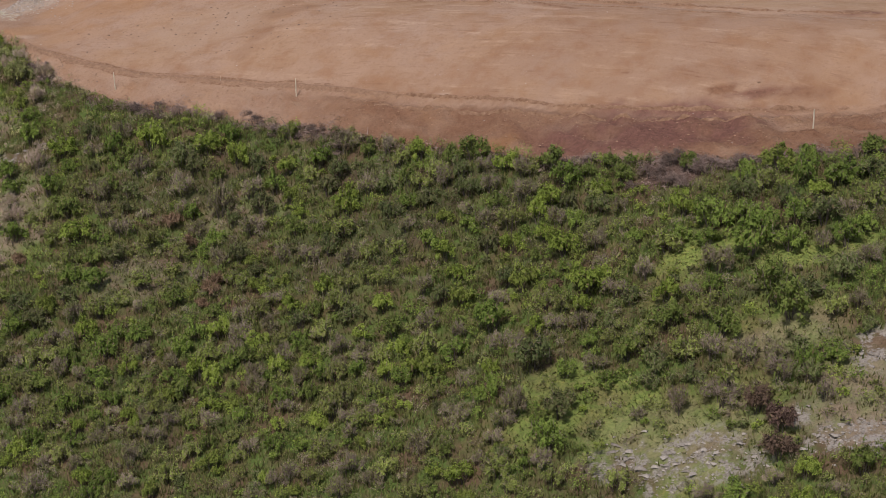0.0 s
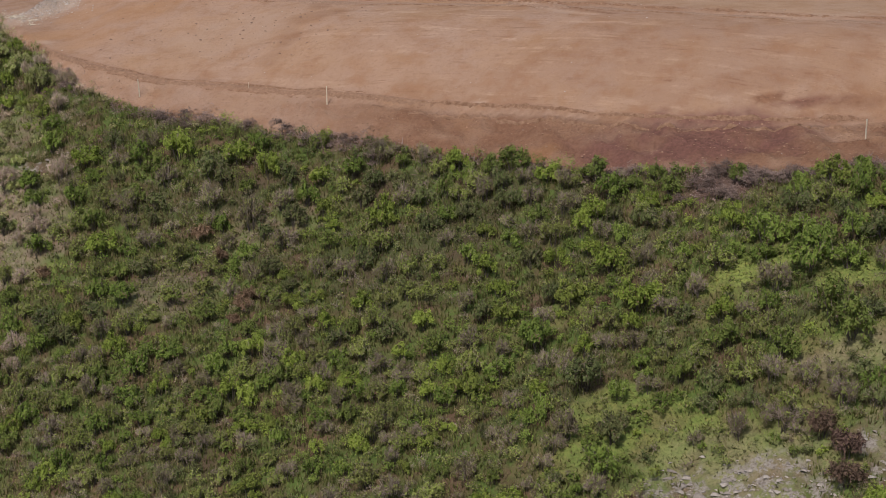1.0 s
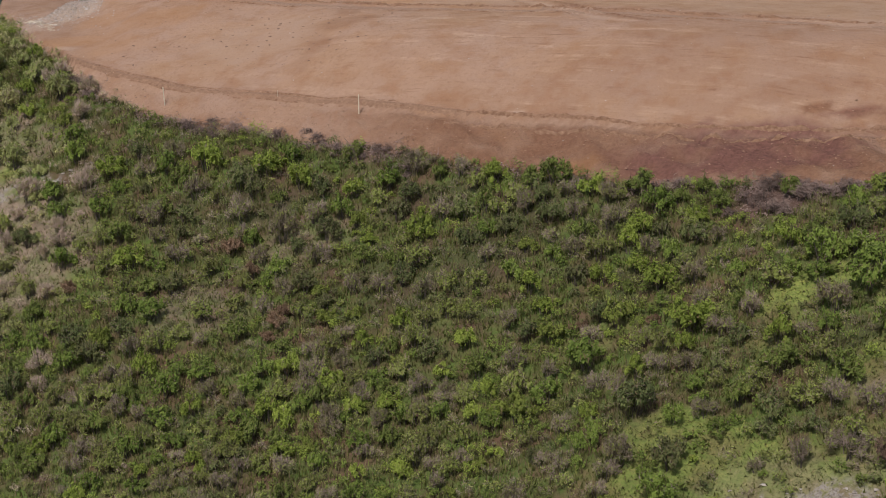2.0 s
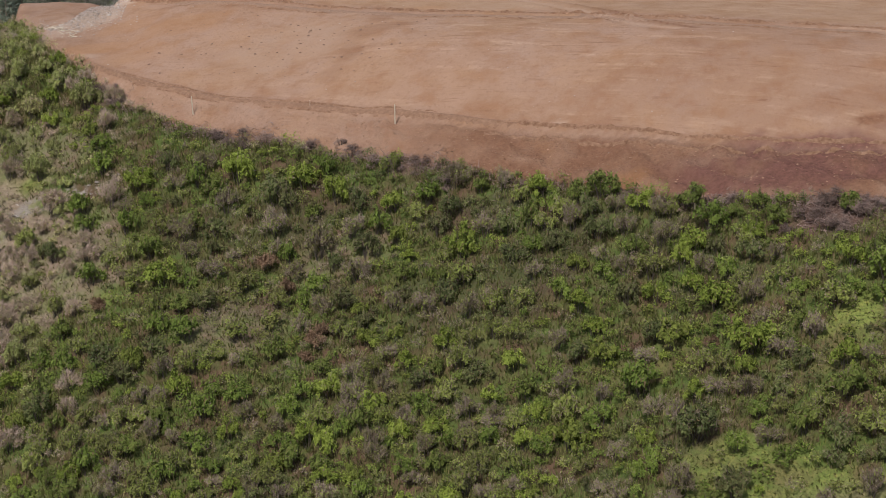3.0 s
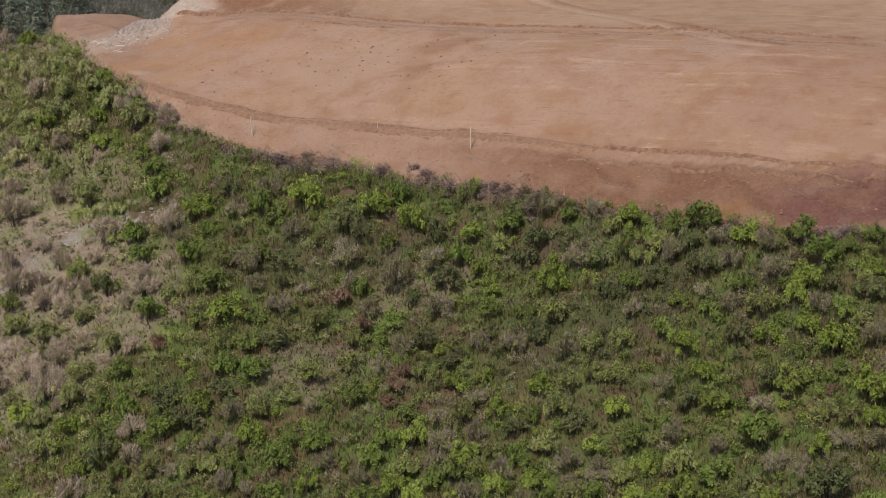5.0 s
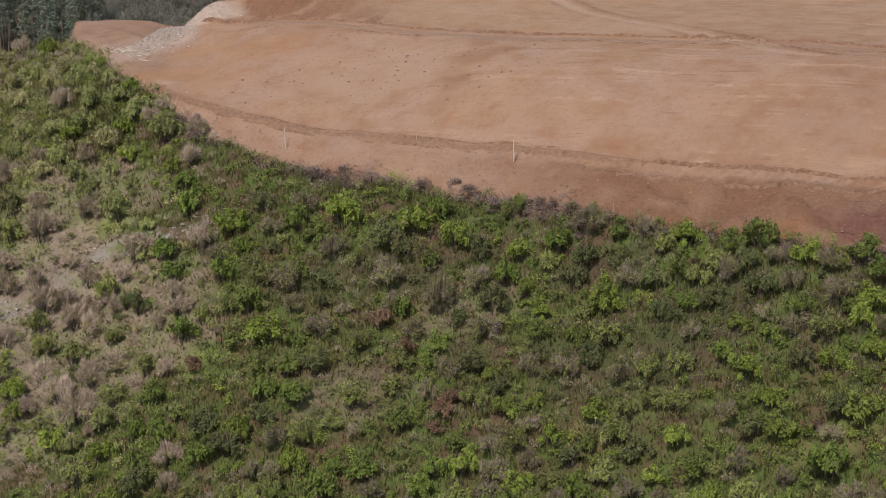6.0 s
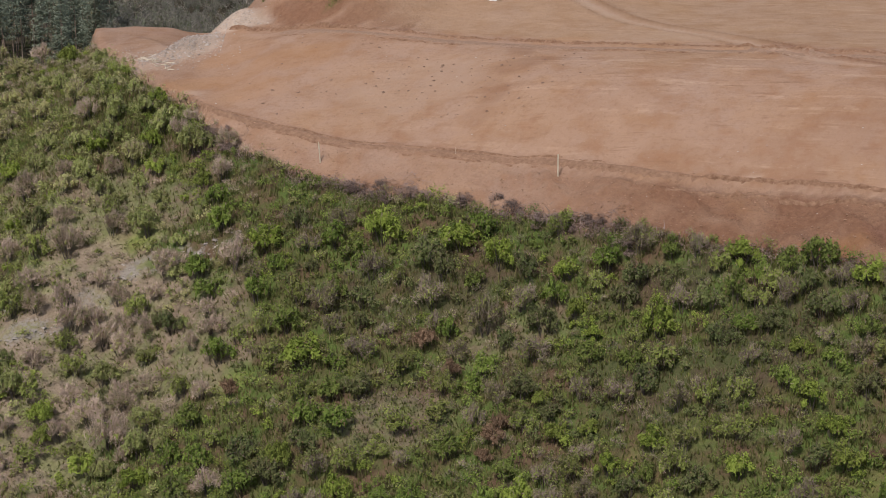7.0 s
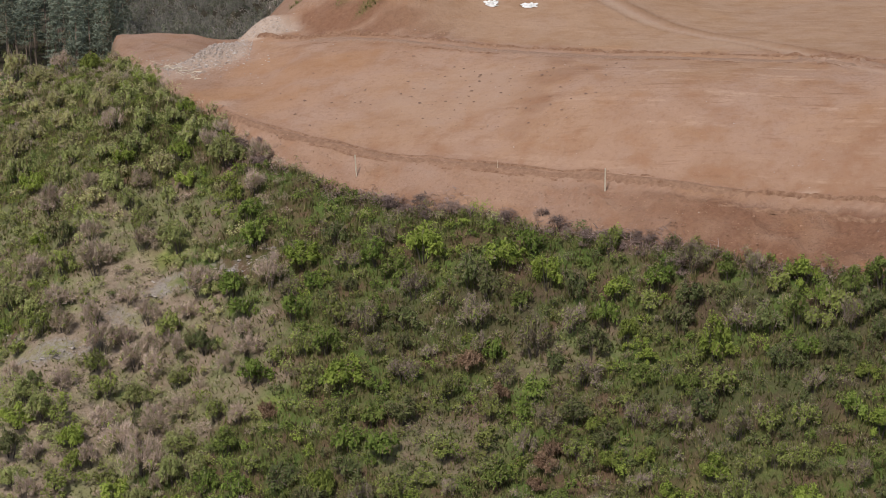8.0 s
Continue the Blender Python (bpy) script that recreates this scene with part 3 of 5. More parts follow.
def shrub_cloud(rng, kind, leaves, leaf=1.0):
    """Leaf sprays and twigs of one shrub of radius 1 and height 1, base at the origin: corners by threes, which are twigs, and each clump's tone."""
    centre, size = lobes_of(rng, 1.0, 1.0)
    # shoots stand out of each clump, with leaves along their outer half
    shoots = len(size) * 13
    clump = np.repeat(np.arange(len(size)), 13)
    d = rng.normal(0, 1, (shoots, 3))
    d[:, 2] = np.abs(d[:, 2]) * 0.9 + rng.uniform(-0.25, 0.35, shoots)
    d /= np.linalg.norm(d, axis=1)[:, None]
    reach = size[clump] * rng.uniform(0.85, 1.4, shoots)
    shade = 0.6 * rng.uniform(0, 1, len(size))[clump] + 0.4 * rng.uniform(0, 1, shoots)
    pick = rng.integers(0, shoots, leaves)
    d, far = d[pick], reach[pick]
    p = centre[clump[pick]] + d * (far * rng.uniform(0.35, 1.05, leaves) ** 0.8)[:, None] + rng.normal(0, 0.045, (leaves, 3))
    p[:, 2] = np.maximum(p[:, 2], 0.03)
    twig = rng.uniform(0, 1, leaves) < TWIGGY[kind]
    # leaves lie in tiers that tip outwards, twigs fan up from the stool
    face = 0.72 * d + 0.38 * rng.normal(0, 1, (leaves, 3)) + np.array([0, 0, 0.6])
    fan = p - np.array([0, 0, 0.25])
    fan /= np.linalg.norm(fan, axis=1)[:, None]
    along = (rng.normal(0, 1, (leaves, 3)) * np.array([1, 1, 0.3])) if kind == "brush" else fan + rng.normal(0, 0.5, (leaves, 3))
    a = np.where(twig[:, None], along, np.cross(face, rng.normal(0, 1, (leaves, 3))))
    long = np.where(twig, rng.uniform(0.07, 0.19, leaves), leaf * rng.uniform(0.05, 0.14, leaves))
    wide = np.where(twig, rng.uniform(0.006, 0.014, leaves), long * rng.uniform(0.4, 0.75, leaves))
    a /= np.linalg.norm(a, axis=1)[:, None]
    b = np.cross(a, face)
    b /= np.linalg.norm(b, axis=1)[:, None]
    a, b = a * long[:, None], b * wide[:, None]
    return np.stack([p - a - b, p - a + b, p + a], 1).reshape(-1, 3), twig, np.repeat(shade[pick], 3)


def stem_cloud(rng, stems):
    """Thin three-sided tapered stems from one stool, for a shrub of radius and height 1."""
    # all stems grow from one shared foot
    vs = [np.array([0.05 * math.cos(2.1 * j), 0.05 * math.sin(2.1 * j), -0.3]) for j in range(3)]
    fs = []
    for k in range(stems):
        t = rng.uniform(0, 2 * math.pi)
        tip = np.array([math.cos(t) * rng.uniform(0.2, 0.8), math.sin(t) * rng.uniform(0.2, 0.8), rng.uniform(0.55, 1.0)])
        mid = 0.55 * tip + np.array([0.04 * math.cos(t), 0.04 * math.sin(t), -0.035])
        o = len(vs)
        for q, w in ((mid, 0.012), (tip, 0.004)):
            for j in range(3):
                vs.append(q + w * np.array([math.cos(2.1 * j), math.sin(2.1 * j), 0]))
        for low, top in (((0, 1, 2), (o, o + 1, o + 2)), ((o, o + 1, o + 2), (o + 3, o + 4, o + 5))):
            for j in range(3):
                fs.append((low[j], low[(j + 1) % 3], top[(j + 1) % 3], top[j]))
    return np.array(vs), np.array(fs)


def part(name, data, parent, label=""):
    """One mesh object under a thing."""
    ob = new(name, data)
    ob.parent = parent
    return tagged(ob, label)


VARIANTS = 9
CROWNS, STOOLS = {}, {}
for kind in ("bright", "green", "sage", "olive", "pale", "dark", "bare", "smoky", "sere", "red", "brush"):
    rng = np.random.default_rng(100 + sum(map(ord, kind)))
    count = 2000 if kind != "brush" else 900
    CROWNS[kind], STOOLS[kind] = [], []
    for v in range(VARIANTS):
        c, twig, lobe = shrub_cloud(rng, kind, count, 0.7)
        CROWNS[kind].append(mesh_object("crown", c, np.arange(len(c)).reshape(-1, 3), LEAF[{"bare": "olive", "smoky": "olive"}.get(kind, kind)], (("lobe", lobe),), False, LEAF[kind if kind in ("brush", "sere", "smoky", "red") else "smoky" if kind in ("pale", "sage") else "bare"], twig))
        STOOLS[kind].append(mesh_object("woody_base", *stem_cloud(rng, 7), BARK))

SHRUB_WORDS = {
    "bright": ("spring_shrub", "rounded shrub in fresh yellow-green spring leaf on the slope"),
    "green": ("green_shrub", "leafy mid-green shrub on the hillside scrub"),
    "sage": ("sage_shrub", "light sage-green leafy shrub on the knoll"),
    "olive": ("olive_shrub", "olive shrub just coming into leaf on the slope"),
    "pale": ("pale_shrub", "pale yellow-olive airy shrub on the hill crest"),
    "dark": ("dark_shrub", "dense dark green shrub on the hillside"),
    "bare": ("bare_shrub", "leafless grey-brown twiggy shrub on the dry slope"),
    "smoky": ("bare_shrub", "leafless pale pinkish-grey twiggy shrub on the dry slope"),
    "sere": ("withered_shrub", "dark red-brown withered shrub beside pale rock"),
    "red": ("withered_shrub", "small rust-coloured withered shrub among green scrub"),
    "brush": ("brush_pile", "heap of cut grey-brown brushwood at the earth's edge"),
}
PLANTED = []
plant_rng = np.random.default_rng(11)


def plant(kind, rows, squat=1.0):
    """Shrubs of one kind: rows of (x, y, radius)."""
    for x, y, r in rows:
        if kind in ("bare", "smoky"):
            kind = "smoky" if x < -43 else "bare"
        # western green shrubs take the haze-lightened copy of green
        if kind in ("green", "sage"):
            kind = "sage" if x < -48 else "green"
        name, label = SHRUB_WORDS[kind]
        root = new(name)
        tall = r * squat * plant_rng.uniform(1.9, 2.7)
        wide = r * plant_rng.uniform(1.2, 1.45) * (0.82 if x < -50 and y > 188 else 1.0)
        tall *= 0.85 if x < -50 and y > 188 else 1.0
        root.matrix_world = Matrix.LocRotScale((x, y, float(height(x, y)) - 0.12), Euler((0, 0, plant_rng.uniform(0, 6.28))),
                                               (wide, wide * plant_rng.uniform(0.85, 1.1), tall))
        tagged(root, label, "brush pile" if kind == "brush" else "shrub", "brush piles along the edge" if kind == "brush" else "shrubs on the hillside")
        v = int(plant_rng.integers(0, VARIANTS))
        part("crown", CROWNS[kind][v], root)
        part("woody_base", STOOLS[kind][v], root, "thin grey-brown branching wood")
        PLANTED.append((x, y, r, kind))


plant("bright", [(-71.6, 236.5, 1.5), (-71.1, 204.3, 1.3), (-68.0, 193.3, 0.9), (-64.5, 168.5, 1.1), (-60.5, 197.9, 1.1), (-59.4, 165.7, 1.1), (-59.2, 163.8, 0.8), (-55.2, 203.9, 1.0), (-54.9, 196.9, 1.2), (-54.9, 160.6, 1.1), (-54.0, 193.1, 1.1), (-50.1, 156.4, 1.1), (-48.6, 188.1, 0.8), (-48.3, 150.9, 1.1), (-41.5, 177.6, 1.4), (-38.4, 152.8, 1.1), (-37.2, 162.7, 1.5), (-33.6, 148.9, 1.1), (-31.1, 173.3, 1.3), (-28.8, 143.3, 0.9), (-24.5, 170.8, 1.4), (-24.5, 138.8, 0.9), (-22.0, 140.8, 1.1), (-21.2, 168.2, 1.3), (-20.6, 139.1, 1.0), (-20.5, 145.3, 1.0), (-18.3, 154.1, 0.8), (-17.5, 150.3, 0.8), (-16.7, 142.1, 1.1), (-15.8, 165.7, 1.1)])
plant("bright", [(-15.3, 161.9, 0.8), (-15.2, 150.3, 0.7), (-14.5, 138.7, 0.9), (-14.1, 145.7, 0.9), (-14.1, 159.5, 0.7), (-11.6, 138.3, 0.9), (-10.9, 146.4, 0.9), (-9.3, 157.2, 1.2), (-7.3, 140.4, 0.8), (-5.4, 142.5, 0.8), (-4.7, 134.3, 0.9), (-2.4, 161.2, 1.0), (-1.5, 133.2, 1.2), (0.2, 146.3, 0.9), (0.2, 150.6, 0.8), (1.2, 143.7, 0.9), (1.7, 140.9, 1.0), (4.0, 130.5, 0.7), (6.1, 155.5, 1.1), (6.3, 145.4, 1.0), (7.1, 139.5, 1.2), (7.9, 132.7, 0.8), (8.8, 147.7, 1.0), (9.3, 145.2, 1.0), (9.9, 148.8, 1.1), (10.8, 142.4, 1.1), (11.8, 134.1, 0.8), (12.5, 136.2, 1.5), (14.7, 148.5, 0.8), (18.5, 130.7, 1.0)])
plant("bright", [(21.1, 141.0, 1.2), (25.3, 107.8, 0.7), (26.0, 109.6, 0.9), (30.0, 144.5, 1.3), (32.4, 139.0, 0.9)])
plant("green", [(-74.1, 209.6, 1.3), (-69.6, 223.6, 1.3), (-69.0, 185.6, 1.4), (-67.6, 202.0, 1.3), (-66.9, 204.6, 1.2), (-66.8, 183.0, 0.7), (-66.2, 227.8, 1.4), (-64.6, 170.9, 1.2), (-63.8, 162.9, 1.2), (-62.5, 200.2, 1.3), (-62.2, 209.6, 1.4), (-62.4, 168.4, 1.1), (-61.1, 194.9, 1.4), (-59.5, 202.4, 1.4), (-59.6, 199.4, 1.4), (-59.2, 192.0, 1.2), (-58.5, 207.1, 0.9), (-57.2, 191.0, 0.9), (-56.1, 202.4, 1.3), (-55.3, 192.4, 1.1), (-55.2, 170.2, 1.1), (-54.4, 186.8, 1.1), (-54.0, 198.7, 1.2), (-53.5, 185.4, 1.3), (-53.3, 159.6, 0.9), (-52.6, 188.7, 0.9), (-51.9, 171.5, 0.6), (-50.8, 148.9, 1.0), (-50.4, 163.7, 1.1), (-50.5, 160.3, 1.1)])
plant("green", [(-50.1, 182.4, 0.7), (-50.0, 193.2, 1.6), (-49.8, 178.8, 0.8), (-49.1, 160.4, 1.1), (-48.2, 172.1, 0.5), (-47.7, 157.5, 1.0), (-47.5, 177.1, 1.2), (-47.1, 185.7, 0.9), (-46.4, 153.3, 1.1), (-46.4, 174.0, 1.2), (-46.2, 160.8, 1.0), (-46.1, 182.2, 1.3), (-44.8, 155.7, 1.1), (-44.5, 148.9, 0.8), (-44.6, 166.6, 1.1), (-41.9, 171.6, 1.1), (-41.1, 151.7, 1.1), (-40.8, 143.6, 1.0), (-40.5, 174.7, 0.8), (-38.9, 166.8, 1.1), (-37.2, 143.9, 0.9), (-36.5, 156.5, 1.0), (-35.0, 174.2, 1.0), (-34.9, 168.9, 0.8), (-34.7, 158.2, 1.0), (-34.6, 161.7, 0.8), (-34.1, 145.3, 0.7), (-33.8, 155.1, 1.2), (-33.2, 172.3, 1.1), (-31.6, 142.7, 1.1)])
plant("green", [(-31.4, 146.0, 1.1), (-30.7, 148.0, 0.85), (-30.0, 140.3, 1.0), (-28.2, 146.7, 1.0), (-25.7, 151.0, 1.0), (-25.5, 163.4, 0.9), (-23.9, 144.6, 1.0), (-23.7, 140.8, 0.9), (-23.7, 157.3, 0.8), (-23.2, 167.1, 0.9), (-23.1, 146.2, 1.0), (-22.8, 158.8, 1.1), (-22.5, 171.5, 1.1), (-21.5, 148.1, 1.0), (-21.0, 137.5, 0.9), (-19.3, 140.7, 0.8), (-17.6, 140.6, 0.9), (-17.0, 163.6, 1.1), (-14.5, 157.7, 0.9), (-12.8, 140.8, 0.9), (-12.5, 165.7, 1.1), (-11.9, 144.1, 0.8), (-11.7, 155.6, 0.9), (-11.6, 134.7, 0.9), (-10.5, 136.6, 0.8), (-7.5, 164.3, 0.9), (-7.5, 136.2, 0.8), (-4.4, 139.5, 0.9), (-3.5, 133.3, 0.9), (-3.5, 157.4, 1.1)])
plant("green", [(-3.2, 154.3, 0.9), (-3.2, 138.2, 0.7), (-1.5, 159.1, 0.8), (-1.4, 148.0, 0.85), (1.0, 158.9, 0.9), (1.0, 134.4, 1.2), (2.3, 149.2, 0.9), (2.9, 158.5, 1.2), (4.0, 127.4, 0.9), (4.2, 136.0, 1.6), (5.2, 150.8, 0.9), (7.4, 122.5, 0.6), (8.1, 143.4, 0.7), (8.2, 149.6, 0.7), (8.2, 120.1, 1.3), (10.0, 126.6, 0.8), (10.7, 140.3, 0.7), (10.7, 153.8, 1.1), (11.6, 151.1, 1.2), (11.9, 145.5, 0.9), (12.0, 129.2, 0.7), (13.2, 125.0, 0.7), (13.4, 151.3, 0.8), (14.9, 126.8, 1.0), (15.7, 151.5, 0.9), (16.5, 136.5, 0.8), (16.7, 149.5, 1.0), (17.0, 140.7, 0.8), (18.2, 128.5, 1.2), (20.3, 138.0, 0.9)])
plant("green", [(20.8, 109.6, 0.9), (22.1, 130.5, 0.8), (22.3, 125.4, 1.4), (22.7, 148.7, 0.9), (22.6, 135.9, 0.9), (23.0, 140.7, 1.0), (23.1, 137.9, 1.4), (25.8, 133.7, 1.4), (25.8, 136.9, 1.3), (26.5, 126.9, 1.6), (26.9, 143.5, 1.0), (27.5, 135.3, 1.1), (27.5, 125.0, 1.4), (27.8, 119.3, 1.0), (28.9, 133.0, 1.3), (29.7, 108.7, 1.1), (29.9, 119.4, 0.9), (30.0, 136.1, 1.1), (31.4, 141.2, 1.2), (32.7, 145.1, 1.0), (33.2, 131.3, 1.1), (34.1, 140.0, 1.2), (34.9, 132.9, 1.0), (35.8, 141.4, 1.1), (38.7, 145.0, 1.1)])
plant("olive", [(-66.8, 178.4, 0.8), (-64.8, 178.9, 1.1), (-64.2, 185.8, 1.1), (-61.2, 168.4, 0.9), (-59.9, 162.1, 1.0), (-59.1, 174.3, 0.9), (-57.4, 188.7, 1.2), (-57.8, 171.6, 1.0), (-56.0, 162.3, 0.9), (-53.1, 176.8, 1.1), (-51.7, 154.7, 1.1), (-51.3, 170.8, 0.8), (-49.9, 162.6, 1.0), (-47.6, 165.1, 0.9), (-45.7, 145.2, 0.9), (-45.1, 147.0, 1.1), (-44.2, 157.8, 0.9), (-43.2, 167.8, 0.8), (-42.1, 146.0, 1.0), (-41.6, 148.5, 1.0), (-40.8, 167.5, 0.8), (-40.0, 163.6, 0.9), (-38.7, 144.3, 1.0), (-38.2, 147.5, 1.0), (-37.9, 169.4, 1.0), (-37.3, 159.4, 0.9), (-35.3, 147.7, 0.8), (-32.9, 151.2, 1.0), (-32.7, 140.8, 0.9), (-31.1, 151.9, 0.8)])
plant("olive", [(-29.6, 169.0, 0.7), (-29.4, 154.4, 1.0), (-29.3, 160.3, 0.9), (-27.3, 141.3, 0.8), (-26.5, 155.5, 1.0), (-25.7, 158.0, 0.85), (-21.3, 142.8, 0.9), (-19.8, 151.8, 0.9), (-16.8, 146.2, 0.9), (-16.1, 169.7, 1.0), (-16.0, 156.1, 0.7), (-14.5, 141.9, 0.8), (-13.5, 164.1, 0.8), (-10.7, 157.8, 0.7), (-10.7, 141.1, 0.9), (-9.7, 143.9, 1.0), (-9.4, 153.9, 1.1), (-9.2, 136.2, 0.8), (-8.7, 145.6, 0.8), (-8.4, 133.4, 0.7), (-6.9, 146.0, 0.9), (-6.8, 148.7, 0.8), (-6.0, 132.3, 0.8), (-5.4, 137.2, 0.8), (-5.2, 145.4, 0.9), (-4.5, 148.5, 0.9), (-4.2, 161.6, 0.9), (-2.1, 156.4, 0.9), (-1.3, 136.2, 1.1), (-0.6, 157.5, 1.0)])
plant("olive", [(-0.5, 130.3, 0.7), (4.2, 119.3, 1.0), (6.2, 147.9, 1.1), (8.4, 153.7, 0.7), (8.8, 136.1, 0.8), (10.2, 134.7, 0.8), (13.0, 143.9, 0.8), (13.0, 115.2, 0.8), (13.8, 148.3, 0.9), (13.7, 129.2, 0.7), (15.4, 127.2, 0.9), (16.1, 142.8, 1.0), (16.3, 139.3, 0.9), (16.4, 128.5, 0.7), (19.1, 124.4, 1.0), (19.3, 137.4, 1.1), (21.3, 127.9, 1.0), (21.9, 119.9, 1.1), (23.7, 142.0, 0.9), (28.5, 141.4, 1.0), (30.9, 124.2, 1.0), (36.5, 135.9, 1.0)])
plant("pale", [(-82.0, 242.4, 1.9), (-80.1, 232.2, 1.8), (-78.2, 238.2, 1.7), (-76.1, 226.4, 1.3), (-75.4, 215.3, 1.5), (-74.2, 218.0, 1.4), (-73.1, 224.9, 1.2), (-70.7, 216.5, 1.6), (-67.4, 207.1, 1.4), (-65.7, 213.5, 1.5), (-65.7, 219.9, 1.3), (-63.0, 193.6, 1.1), (-56.3, 195.6, 1.3)])
plant("dark", [(-65.2, 190.5, 1.3), (-64.4, 165.8, 1.1), (-64.1, 173.1, 0.7), (-54.4, 168.3, 0.8), (-50.8, 174.0, 0.7), (-49.4, 172.5, 1.0), (-46.3, 150.9, 1.1), (-41.6, 154.8, 1.2), (-39.2, 152.0, 1.2), (-38.8, 178.7, 1.0), (-37.2, 172.5, 0.6), (-36.6, 154.0, 1.0), (-32.9, 165.3, 0.8), (-32.6, 157.9, 1.1), (-32.6, 167.6, 1.0), (-27.3, 169.8, 1.2), (-25.9, 168.6, 1.2), (-21.0, 160.8, 0.9), (-19.9, 155.1, 1.1), (-19.1, 166.6, 1.0), (-18.0, 160.9, 1.1), (-17.8, 152.5, 0.9), (-12.8, 143.3, 0.9), (-11.6, 161.7, 1.1), (-10.8, 152.3, 1.0), (-10.6, 163.3, 1.0), (-8.4, 142.6, 0.9), (-5.4, 157.8, 1.0), (-5.1, 153.8, 1.0), (-1.9, 153.7, 0.9)])
plant("dark", [(-0.3, 141.7, 0.9), (1.7, 156.4, 1.0), (2.3, 153.3, 1.1), (4.1, 146.1, 0.9), (5.6, 140.9, 0.9), (7.3, 128.6, 1.3), (9.2, 122.8, 1.2), (11.5, 148.2, 0.8), (13.9, 130.7, 0.7), (14.2, 146.3, 1.0), (15.8, 132.6, 0.8), (16.3, 123.4, 0.8), (16.9, 124.6, 1.0), (19.6, 121.8, 0.7), (26.2, 141.0, 1.1), (27.3, 121.2, 0.9), (27.6, 118.3, 0.9), (29.1, 126.4, 1.0), (29.8, 138.0, 1.0), (32.1, 134.9, 1.4), (32.2, 127.7, 1.1), (33.0, 121.9, 0.6), (37.5, 140.3, 1.0)])
plant("bare", [(-76.5, 242.7, 1.7), (-67.9, 198.1, 1.6), (-67.4, 187.9, 1.2), (-66.5, 175.2, 0.9), (-63.9, 181.8, 1.2), (-63.5, 196.5, 1.1), (-62.7, 204.5, 1.4), (-62.7, 178.4, 1.1), (-62.3, 161.1, 0.9), (-62.3, 164.6, 0.8), (-62.1, 188.7, 1.2), (-61.5, 172.0, 0.8), (-60.9, 184.8, 1.4), (-60.2, 178.4, 1.3), (-58.9, 176.3, 1.3), (-58.3, 194.6, 1.3), (-57.8, 164.4, 1.1), (-57.6, 168.4, 1.1), (-57.4, 180.9, 0.9), (-57.0, 186.8, 1.3), (-57.1, 176.8, 1.0), (-55.8, 174.8, 1.2), (-55.3, 178.9, 1.0), (-55.3, 165.5, 1.3), (-54.5, 176.1, 1.0), (-54.2, 173.5, 1.1), (-53.4, 162.5, 1.5), (-53.2, 168.4, 0.9), (-52.7, 166.6, 1.3), (-52.1, 196.8, 1.2)])
plant("bare", [(-52.3, 174.5, 1.0), (-51.8, 160.6, 0.7), (-51.6, 177.6, 0.8), (-50.8, 198.4, 1.0), (-50.9, 179.9, 1.6), (-50.8, 167.4, 1.1), (-48.3, 148.4, 1.2), (-47.3, 169.5, 0.8), (-46.8, 188.1, 1.1), (-46.7, 192.4, 1.0), (-46.2, 172.1, 1.0), (-45.7, 163.7, 0.8), (-45.5, 170.0, 1.1), (-44.3, 176.2, 1.3), (-43.8, 150.4, 1.0), (-43.8, 152.7, 1.1), (-42.7, 174.5, 1.0), (-37.5, 175.0, 1.1), (-36.9, 149.1, 0.9), (-35.8, 167.8, 1.2), (-35.5, 145.0, 0.9), (-35.3, 151.4, 0.9), (-35.0, 165.4, 0.8), (-34.7, 176.2, 1.1), (-32.6, 162.2, 1.0), (-31.9, 170.3, 1.2), (-30.7, 164.4, 0.7), (-29.1, 151.0, 0.8), (-27.6, 145.0, 0.9), (-26.8, 166.4, 1.2)])
plant("bare", [(-26.5, 164.2, 0.8), (-24.8, 143.3, 0.9), (-24.6, 161.2, 0.9), (-23.5, 153.8, 0.9), (-22.5, 162.8, 1.4), (-21.7, 155.3, 1.0), (-19.5, 163.7, 1.2), (-18.9, 142.2, 0.9), (-18.9, 158.5, 1.2), (-18.6, 146.5, 0.9), (-18.5, 143.9, 0.9), (-16.7, 138.1, 1.0), (-15.9, 147.8, 0.9), (-15.9, 144.2, 0.8), (-15.5, 154.1, 0.9), (-14.1, 139.6, 0.9), (-12.7, 152.1, 1.0), (-12.4, 136.5, 0.9), (-10.0, 166.1, 1.3), (-9.1, 139.4, 0.9), (-8.8, 149.0, 0.9), (-7.3, 158.8, 1.0), (-7.0, 137.7, 0.8), (-5.6, 163.7, 0.8), (-3.4, 151.0, 0.8), (-1.8, 143.5, 1.0), (-1.4, 139.4, 0.9), (0.2, 155.6, 1.0), (1.3, 136.9, 0.8), (1.9, 130.1, 0.8)])
